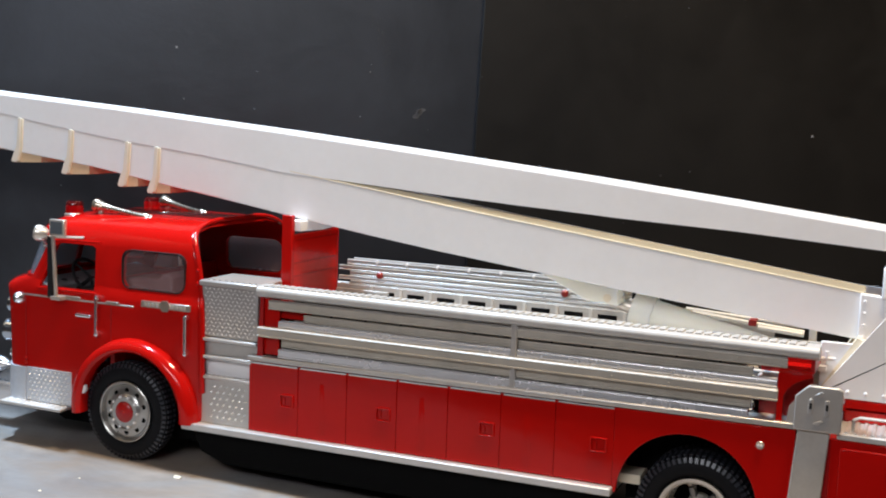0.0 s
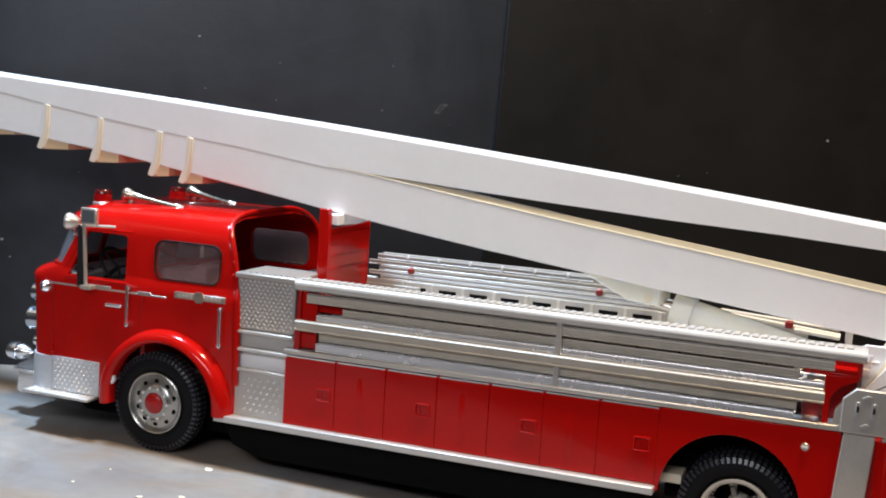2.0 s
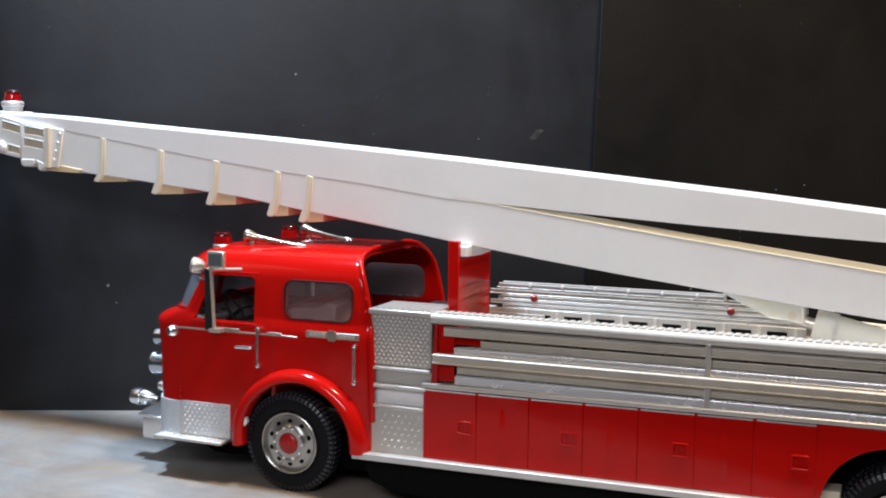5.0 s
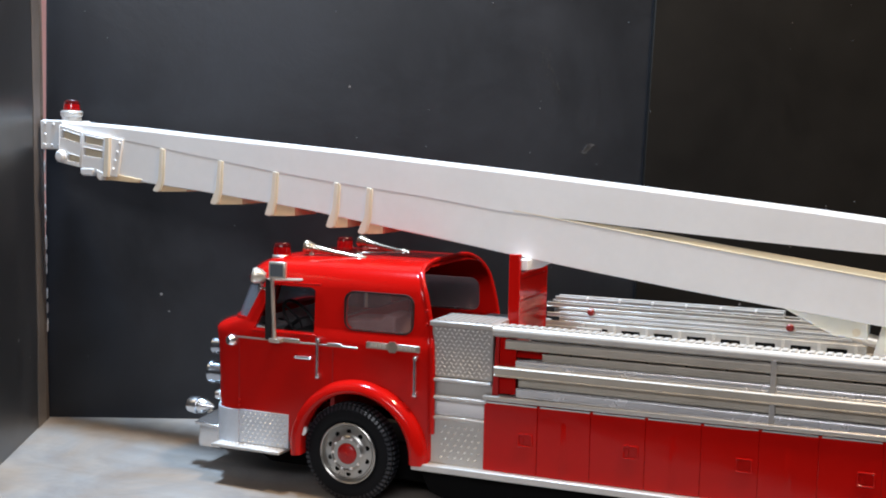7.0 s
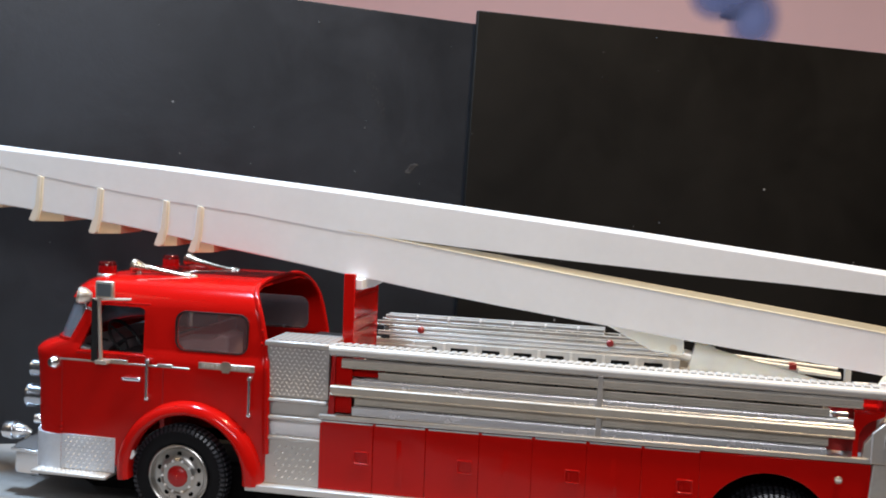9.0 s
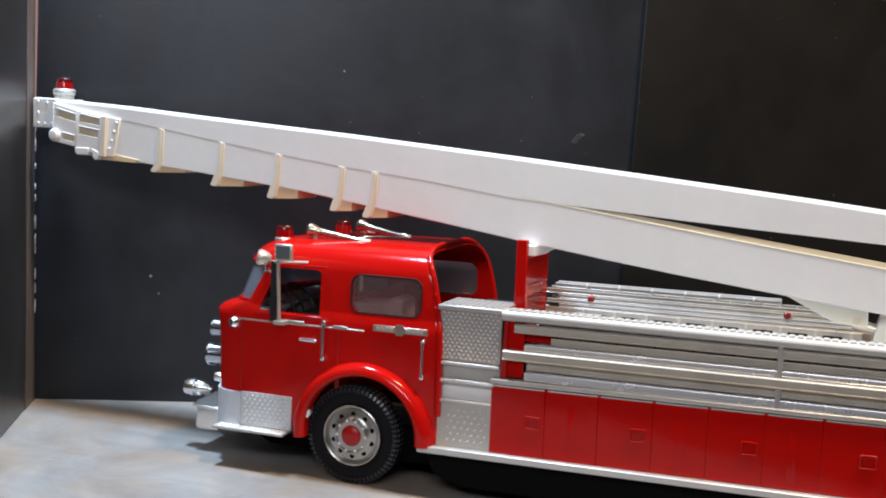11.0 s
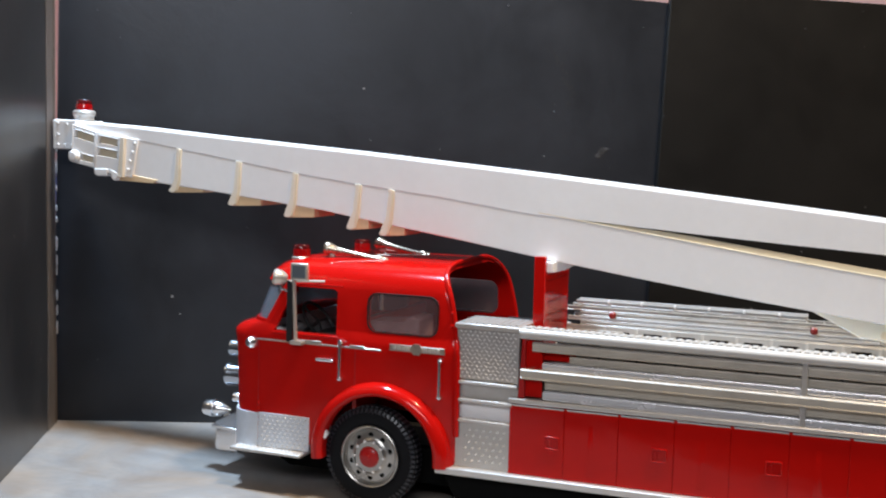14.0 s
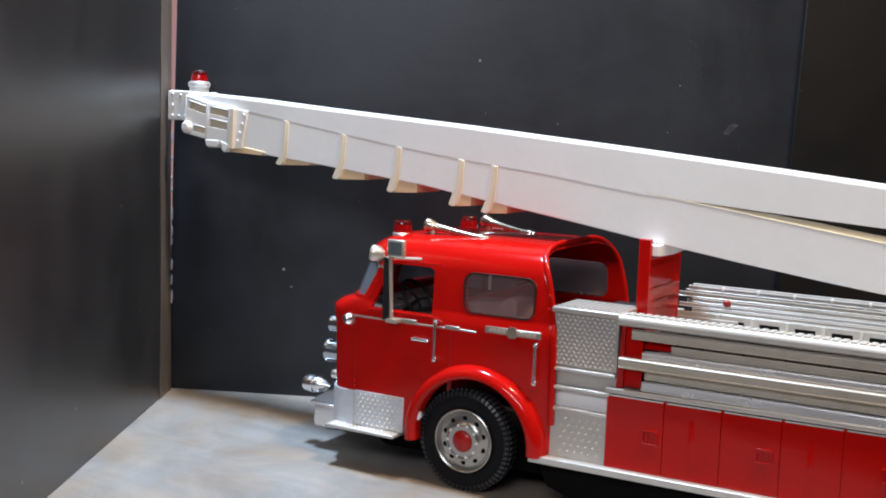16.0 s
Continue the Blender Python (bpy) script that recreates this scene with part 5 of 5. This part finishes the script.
def top_run(x0, section):
    """A strip along the top of the lower boom, following its bends; section(x, z) gives its corners as (y, z)."""
    bm, prev = bmesh.new(), None
    for x in sorted([x0] + [p[0] for p in LOW_TOP if p[0] > x0] + [0.4, 0.9, 1.9]):
        ring = [bm.verts.new((x, y, z)) for y, z in section(x, line_z(LOW_TOP, x))]
        if prev:
            for i in range(4):
                bm.faces.new((prev[i], prev[(i + 1) % 4], ring[(i + 1) % 4], ring[i]))
        else:
            bm.faces.new(ring)
        prev = ring
    bm.faces.new(prev[::-1])
    return bm


def strip_height(x, z):
    return max(0.012, min(0.066, 0.75 * (line_z(UP_BOT, x) - z)))


part("top_flange", top_run(-0.5, lambda x, z: ((YB0 - 0.004, z - 0.012), (YB0 + 0.05, z - 0.012), (YB0 + 0.05, z + 0.006), (YB0 - 0.004, z + 0.006))), cream, lower, "pale yellowed edge of the boom's top", 0.004)
# upright strip added to catch light for the boom's tan top, otherwise shaded
part("top_strip", top_run(-0.1, lambda x, z: ((YB0 + 0.004, z), (YB0 + 0.05, z), (YB0 + 0.05, z + strip_height(x, z)), (YB0 + 0.016, z + strip_height(x, z)))), tan_plastic, lower, "added tan strip standing in for the boom's lit top face", 0.004)
for x, foot_end, zl in ((-5.765, -5.295, 3.685), (-4.81, -4.39, 3.543), (-3.945, -3.575, 3.424), (-3.015, -2.785, 3.308), (-2.545, -2.275, 3.25)):
    zt, zb = line_z(UP_BOT, x + 0.08) - 0.004, line_z(LOW_BOT, x)
    for y0, y1, y2 in ((YB0 - 0.018, YB0 + 0.01, YB0 - 0.012), (YB1 + 0.018, YB1 - 0.01, YB1 + 0.012)):
        rib = part("rib", P([(x + 0.045, zt), (x + 0.095, zt), (x + 0.075, zb + 0.05), (x + 0.03, zl + 0.02), (x - 0.005, zl), (x - 0.065, zl + 0.012), (x - 0.075, zl + 0.03), (x - 0.03, zb - 0.01), (x + 0.01, zb + 0.07)], "y", *sorted((y0, y1))), aged_white, lower, "slightly yellowed upright rib", 0.004)
        # cream slab: warm reflected light on the rib's side, put into its colour
        part("side", P([(x + 0.09, zt - 0.01), (x + 0.13, zt - 0.01), (x + 0.108, zb + 0.05), (x + 0.06, zl + 0.02), (x + 0.025, zl + 0.02), (x + 0.07, zb + 0.05)], "y", *sorted((y2, y1))), cream, rib, "rib side coloured warm for reflected light", 0.006)
    part("rib_foot", P([(x - 0.02, zl), (foot_end, zl + 0.02), (foot_end, line_z(LOW_BOT, foot_end) + 0.02), (x + 0.02, zb + 0.02)], "y", YB0 + 0.012, YB1 - 0.012), amber, lower, "wedge foot under the boom, tinted amber for light off the red cab", 0.006)
bm = bmesh.new()
prev = None
for x in sorted({p[0] for p in UP_TOP + UP_BOT}):
    zt, zb = line_z(UP_TOP, x), line_z(UP_BOT, x)
    e = min(0.032, (zt - zb) * 0.4)
    lean = 0.002 * (zt - zb)
    half = [(YU0 - lean, zb), (YU0 - 0.06 * lean, zt - e - 0.006), (YU0, zt - e), (YU0 + e * 0.12, zt - e * 0.55), (YU0 + e * 0.45, zt - e * 0.15), (YU0 + e, zt)]
    ring = [bm.verts.new((x, y, z)) for y, z in half + [(YU0 + YU1 - y, z) for y, z in half[::-1]]]
    if prev:
        for i in range(len(ring)):
            bm.faces.new((prev[i], prev[(i + 1) % 12], ring[(i + 1) % 12], ring[i]))
    else:
        bm.faces.new(ring)
    prev = ring
bm.faces.new(prev[::-1])
upper = part("upper_boom", bm, white, truck, "white upper boom folded over the lower boom")
# knuckle at the front end
tip = part("knuckle_plate", B(-7.81, -7.40, YU0 - 0.03, YU0 + 0.05, 4.24, 4.66), white, upper, "white riveted end plate", 0.015)
part("knuckle_plate", B(-7.81, -7.40, YU1 - 0.05, YU1 + 0.03, 4.24, 4.66), white, upper, "white riveted end plate", 0.015)
part("knuckle_web", B(-7.79, -7.40, YU0 + 0.04, YU1 - 0.04, 4.29, 4.64), white, upper, "", 0.01)
for x, z in ((-7.72, 4.615), (-7.565, 4.60), (-7.72, 4.455), (-7.72, 4.305), (-7.60, 4.30), (-7.48, 4.30)):
    part("rivet", L([(0, 0.022), (0.018, 0.016), (0.024, 0.0)], (x, YU0 - 0.028, z), (0, -1, 0), 8), white, tip)


def knuckle_box(tl, bl, tr, br, openings):
    """A cast box with a framed front and recessed pockets; openings are (u0, u1, v0, v1) across and up its front."""
    y0 = YU0 - 0.09

    def at(u, v):
        lo = (bl[0] + (br[0] - bl[0]) * u, bl[1] + (br[1] - bl[1]) * u)
        hi = (tl[0] + (tr[0] - tl[0]) * u, tl[1] + (tr[1] - tl[1]) * u)
        return (lo[0] + (hi[0] - lo[0]) * v, lo[1] + (hi[1] - lo[1]) * v)

    def slab(u0, u1, v0, v1, ya, yb, name, material, label=""):
        return part(name, P([at(u0, v0), at(u1, v0), at(u1, v1), at(u0, v1)], "y", ya, yb), material, box_, label, 0.008)

    box_ = part("knuckle_box", P([at(0, 0), at(1, 0), at(1, 1), at(0, 1)], "y", y0 + 0.12, YU1), white, lower, "white boxed knuckle casting", 0.01)
    levels = sorted({0.0, 1.0} | {v for o in openings for v in o[2:]})
    for v0, v1 in zip(levels, levels[1:]):
        hole = [o for o in openings if o[2] <= v0 and v1 <= o[3]]
        if not hole:
            slab(0, 1, v0, v1, y0 + 0.02, y0 + 0.14, "panel", white)
            continue
        u0, u1 = hole[0][:2]
        slab(0, u0, v0, v1, y0 + 0.02, y0 + 0.14, "flange", white)
        slab(u1, 1, v0, v1, y0 + 0.02, y0 + 0.14, "flange", white)
        slab(u0 - 0.01, u1 + 0.01, v0 - 0.01, v1 + 0.01, y0 + 0.06, y0 + 0.125, "recess", cream, "yellowed recess")
        slab(u0 - 0.02, u1 + 0.02, v1 - 0.005, v1 + 0.03, y0 + 0.012, y0 + 0.06, "brow", white)
    slab(0, 0.05, 0, 1, y0 + 0.014, y0 + 0.04, "edge", white)
    slab(0.95, 1, 0, 1, y0 + 0.014, y0 + 0.04, "edge", white)
    return box_


knuckle_box((-7.43, 4.60), (-7.45, 4.06), (-7.02, 4.50), (-7.05, 3.99), ((0.16, 0.90, 0.68, 0.88), (0.42, 0.92, 0.12, 0.29)))
knuckle_box((-7.01, 4.50), (-7.045, 3.945), (-6.60, 4.435), (-6.645, 3.90), ((0.10, 0.88, 0.74, 0.92), (0.10, 0.88, 0.42, 0.61)))
part("pivot_lug", L([(0, 0.06), (0.06, 0.055), (0.09, 0.02), (0.095, -0.2), (0, -0.2)], (-7.39, YU0 - 0.08, 4.145), (0, -1, 0), 18), white, lower, "white round pivot boss")
part("pivot_lug", P([(-7.06, 3.99), (-7.05, 3.90), (-7.0, 3.875), (-6.84, 3.875), (-6.82, 3.92), (-6.80, 3.99)], "y", YU0 - 0.08, YU0 + 0.1), white, lower, "white pivot lug", 0.02)
part("pivot_lug", P([(-6.78, 3.99), (-6.76, 3.85), (-6.72, 3.82), (-6.66, 3.82), (-6.63, 3.93)], "y", YU0 - 0.08, YU0 + 0.1), white, lower, "white pivot lug", 0.02)
part("rib_foot", P([(-6.68, 3.825), (-6.10, 3.80), (-6.02, 3.85), (-6.6, 3.93)], "y", YU0 - 0.01, YB1), amber, lower, "wedge foot under the boom, tinted amber for light off the red cab", 0.008)
part("box_flange", P([(-6.645, 3.87), (-6.56, 3.87), (-6.535, 4.43), (-6.60, 4.44)], "y", YU0 - 0.085, YB0 + 0.02), aged_white, lower, "slightly yellowed upright flange", 0.004)
seam_plate = part("riveted_band", P([(-6.565, 3.88), (-6.44, 3.87), (-6.34, 4.40), (-6.54, 4.43)], "y", YB0 - 0.03, YB0 + 0.02), white, lower, "white riveted band", 0.008)
for x, z in ((-6.398, 4.352), (-6.431, 4.224), (-6.47, 4.101), (-6.505, 3.983)):
    part("rivet", L([(0, 0.02), (0.018, 0.016), (0.024, 0.0)], (x, YB0 - 0.028, z), (0, -1, 0), 8), white, seam_plate)
tb = part("boom_beacon", L([(0.0, -0.06), (0.14, -0.06), (0.14, 0.02), (0.158, 0.03), (0.163, 0.08), (0.15, 0.10), (0.13, 0.11), (0.0, 0.11)], (-7.60, CY, 4.705), (0, 0, 1), 28), silver, upper, "silver based beacon with red lens")
part("lens", L([(0.124, 0.11), (0.122, 0.15), (0.113, 0.20), (0.0, 0.20)], (-7.60, CY, 4.705), (0, 0, 1), 24), lamp_red, tb, "red beacon lens")
part("lens_top", L([(0.113, 0.201), (0.104, 0.24), (0.08, 0.258), (0.0, 0.262)], (-7.60, CY, 4.705), (0, 0, 1), 24), lens_dark, tb, "dark red top of the lens")
part("cap", L([(0.085, 0.252), (0.066, 0.268), (0.0, 0.275)], (-7.60, CY, 4.705), (0, 0, 1), 16), black, tb, "dark lens cap")

# lifting cylinder under the lower boom
lug = part("boom_lug", P([(2.55, 2.77), (3.65, 2.62), (3.66, 2.38), (3.30, 2.404)], "y", 0.83, 1.5), clear_white, lower, "white triangular lug under the boom", 0.015)
part("lug_pin", R((3.54, 0.82, 2.46), (3.54, 1.52, 2.46), 0.045), cream, lug)
cyl_ = part("lift_cylinder", R((3.8, CY, 2.30), (5.85, CY, 1.83), 0.178, n=28), clear_white, truck, "white plastic lifting cylinder")
part("collar", R((3.75, CY, 2.312), (3.98, CY, 2.258), 0.2, n=28), clear_white, cyl_, "white collar")
part("piston_rod", R((3.5, CY, 2.37), (3.85, CY, 2.29), 0.07, n=14), chrome_soft, cyl_)
for y, x0, z0, x1, z1 in ((1.80, 4.30, 2.235, 5.55, 2.13), (1.92, 4.2, 2.25, 5.53, 2.175), (1.74, 5.05, 2.15, 5.55, 2.115)):
    part("pike_pole", R((x0, y, z0), (x1, y, z1), 0.027, n=10), ladder_warm, truck, "dull silver pike pole")
part("pole_clasp", B(4.94, 5.03, 1.76, 1.96, 2.15, 2.225), clasp_red, truck, "small dark red clasp", 0.01)
part("pole_post", B(5.60, 5.68, 1.80, 1.88, 1.98, 2.22), silver_dull, truck, "silver post holding the poles", 0.01)

# ---- turret and rear body ----
turret = part("turret_side", P([(5.80, 1.72), (6.72, 2.98), (7.8, 2.98), (8.4, 1.735), (5.81, 1.735)], "y", 0.50, 0.58), white, truck, "white turret side plate", 0.012)
part("turret_side", P([(5.80, 1.72), (6.72, 2.98), (7.8, 2.98), (8.4, 1.735), (5.81, 1.735)], "y", 1.82, 1.90), white, truck, "white turret side plate", 0.012)
part("turret_front", P([(5.80, 1.72), (5.88, 1.68), (6.25, 2.30), (6.17, 2.34)], "y", 0.58, 1.82), cream, truck, "yellowed sloping front of the turret")
part("turret_floor", B(5.9, 8.4, 0.5, 1.9, 1.60, 1.66), red, truck, "red turret base", 0.02)
band = part("boom_heel", P([(6.16, 2.24), (6.16, 2.765), (7.0, 2.70), (7.0, 2.15)], "y", YB0 - 0.06, YB1 + 0.06), white, lower, "white riveted boom heel", 0.012)
for z in (2.69, 2.57, 2.45, 2.33):
    part("rivet", L([(0, 0.014), (0.011, 0.01), (0.015, 0.0)], (6.21, YB0 - 0.06, z), (0, -1, 0), 8), white, band)
part("heel_block", B(6.36, 6.8, YB0 - 0.1, YB1 + 0.1, 2.73, 3.05), white, lower, "", 0.02)
for k in range(8):
    part("rivet", L([(0, 0.02), (0.015, 0.015), (0.02, 0.0)], (6.12 + 0.17 * k, 0.50, 1.80), (0, -1, 0), 8), white, turret)
part("turret_ring", L([(0, 0.0), (0.95, 0.0), (0.95, 0.12), (0, 0.12)], (7.15, CY, 1.50), (0, 0, 1), 40), red, truck, "red turntable ring")
part("valve_panel", B(5.83, 6.22, 0.585, 0.62, 1.6, 2.275), white, truck, "pale valve panel", 0.012)
valve = part("valve_handle", R((5.895, 0.55, 2.05), (5.895, 0.55, 2.18), 0.018, n=8), white, truck, "white cross valve handle")
part("bar", R((5.845, 0.55, 2.105), (5.98, 0.55, 2.11), 0.016, n=8), white, valve)


def rear_body(m, s):
    out = -1 if s == 0 else 1
    leg = part("outrigger", P([(5.72, 1.52), (6.02, 1.52), (5.94, 0.28), (5.63, 0.28)], "y", *span(m, -0.03, 0.25)), silver_dull, truck, "dull silver outrigger leg", 0.012)
    plate = part("outrigger_plate", P([(5.68, 1.50), (6.10, 1.50), (6.12, 1.53), (6.12, 1.92), (6.08, 1.945), (5.80, 1.945), (5.68, 1.83)], "y", *span(m, -0.08, -0.03)), silver, leg, "dull silver outrigger plate with slots", 0.012)
    for x in (5.83, 5.98):
        part("slot", P(rounded(x - 0.022, x + 0.022, 1.66, 1.82, 0.02, 3), "y", *span(m, -0.092, -0.06)), silver, plate, "", 0.004)
        part("slot_hole", B(x - 0.012, x + 0.012, *span(m, -0.096, -0.08), 1.72, 1.78), black, plate, "dark slot")
    for z in (1.58, 1.86):
        part("mark", P([(5.86, z), (5.91, z - 0.02), (5.95, z + 0.02), (5.92, z + 0.035)], "y", *span(m, -0.09, -0.06)), silver, plate, "", 0.004)
    part("outrigger_arm", P([(5.60, 1.53), (5.80, 1.53), (5.86, 1.93), (5.80, 1.93), (5.62, 1.7)], "y", *span(m, 0.0, 0.1)), silver, truck, "silver outrigger arm", 0.01)
    part("rear_panel", B(6.03, 8.9, *span(m, 0.0, 0.07), 0.35, 1.43), red, truck, "glossy red rear body panel", 0.01)
    for x in (6.12, 7.08):
        d = part("rear_locker_door", P(rounded(x, x + 0.85, 0.5, 1.36, 0.03, 3), "y", *span(m, -0.02, 0.02)), red, truck, "glossy red locker door", 0.008)
        part("rib", P([(x + 0.38, 0.65), (x + 0.43, 0.65), (x + 0.41, 1.2), (x + 0.40, 1.2)], "y", *span(m, -0.026, -0.01)), red, d)
    tread_deck = part("rear_deck", B(6.08, 8.9, *span(m, -0.02, 0.55), 1.44, 1.50), tread, truck, "bright tread plate rear deck", 0.012)
    x = 6.14
    rib = part("rib", P([(x, 1.498), (x + 0.012, 1.514), (x + 0.036, 1.514), (x + 0.048, 1.498)], "y", *span(m, 0.02, 0.5)), tread, tread_deck)
    repeat(rib, tread_deck, [(k * 0.08, 0, 0) for k in range(1, 34)])
    part("deck_edge", B(6.1, 8.9, *span(m, 0.50, 0.60), 1.50, 1.73), red, truck, "red edge of the turret deck", 0.02)
    part("handrail", bent([(6.22, m(0.06), 1.50), (6.22, m(0.06), 1.63), (6.28, m(0.06), 1.66), (7.4, m(0.06), 1.66), (7.4, m(0.06), 1.50)], 0.016), silver, truck, "silver deck handrail")


both(rear_body)
part("rear_core", B(5.60, 8.85, 0.03, W - 0.03, 0.55, 1.43), red_dark, truck, "red rear body")
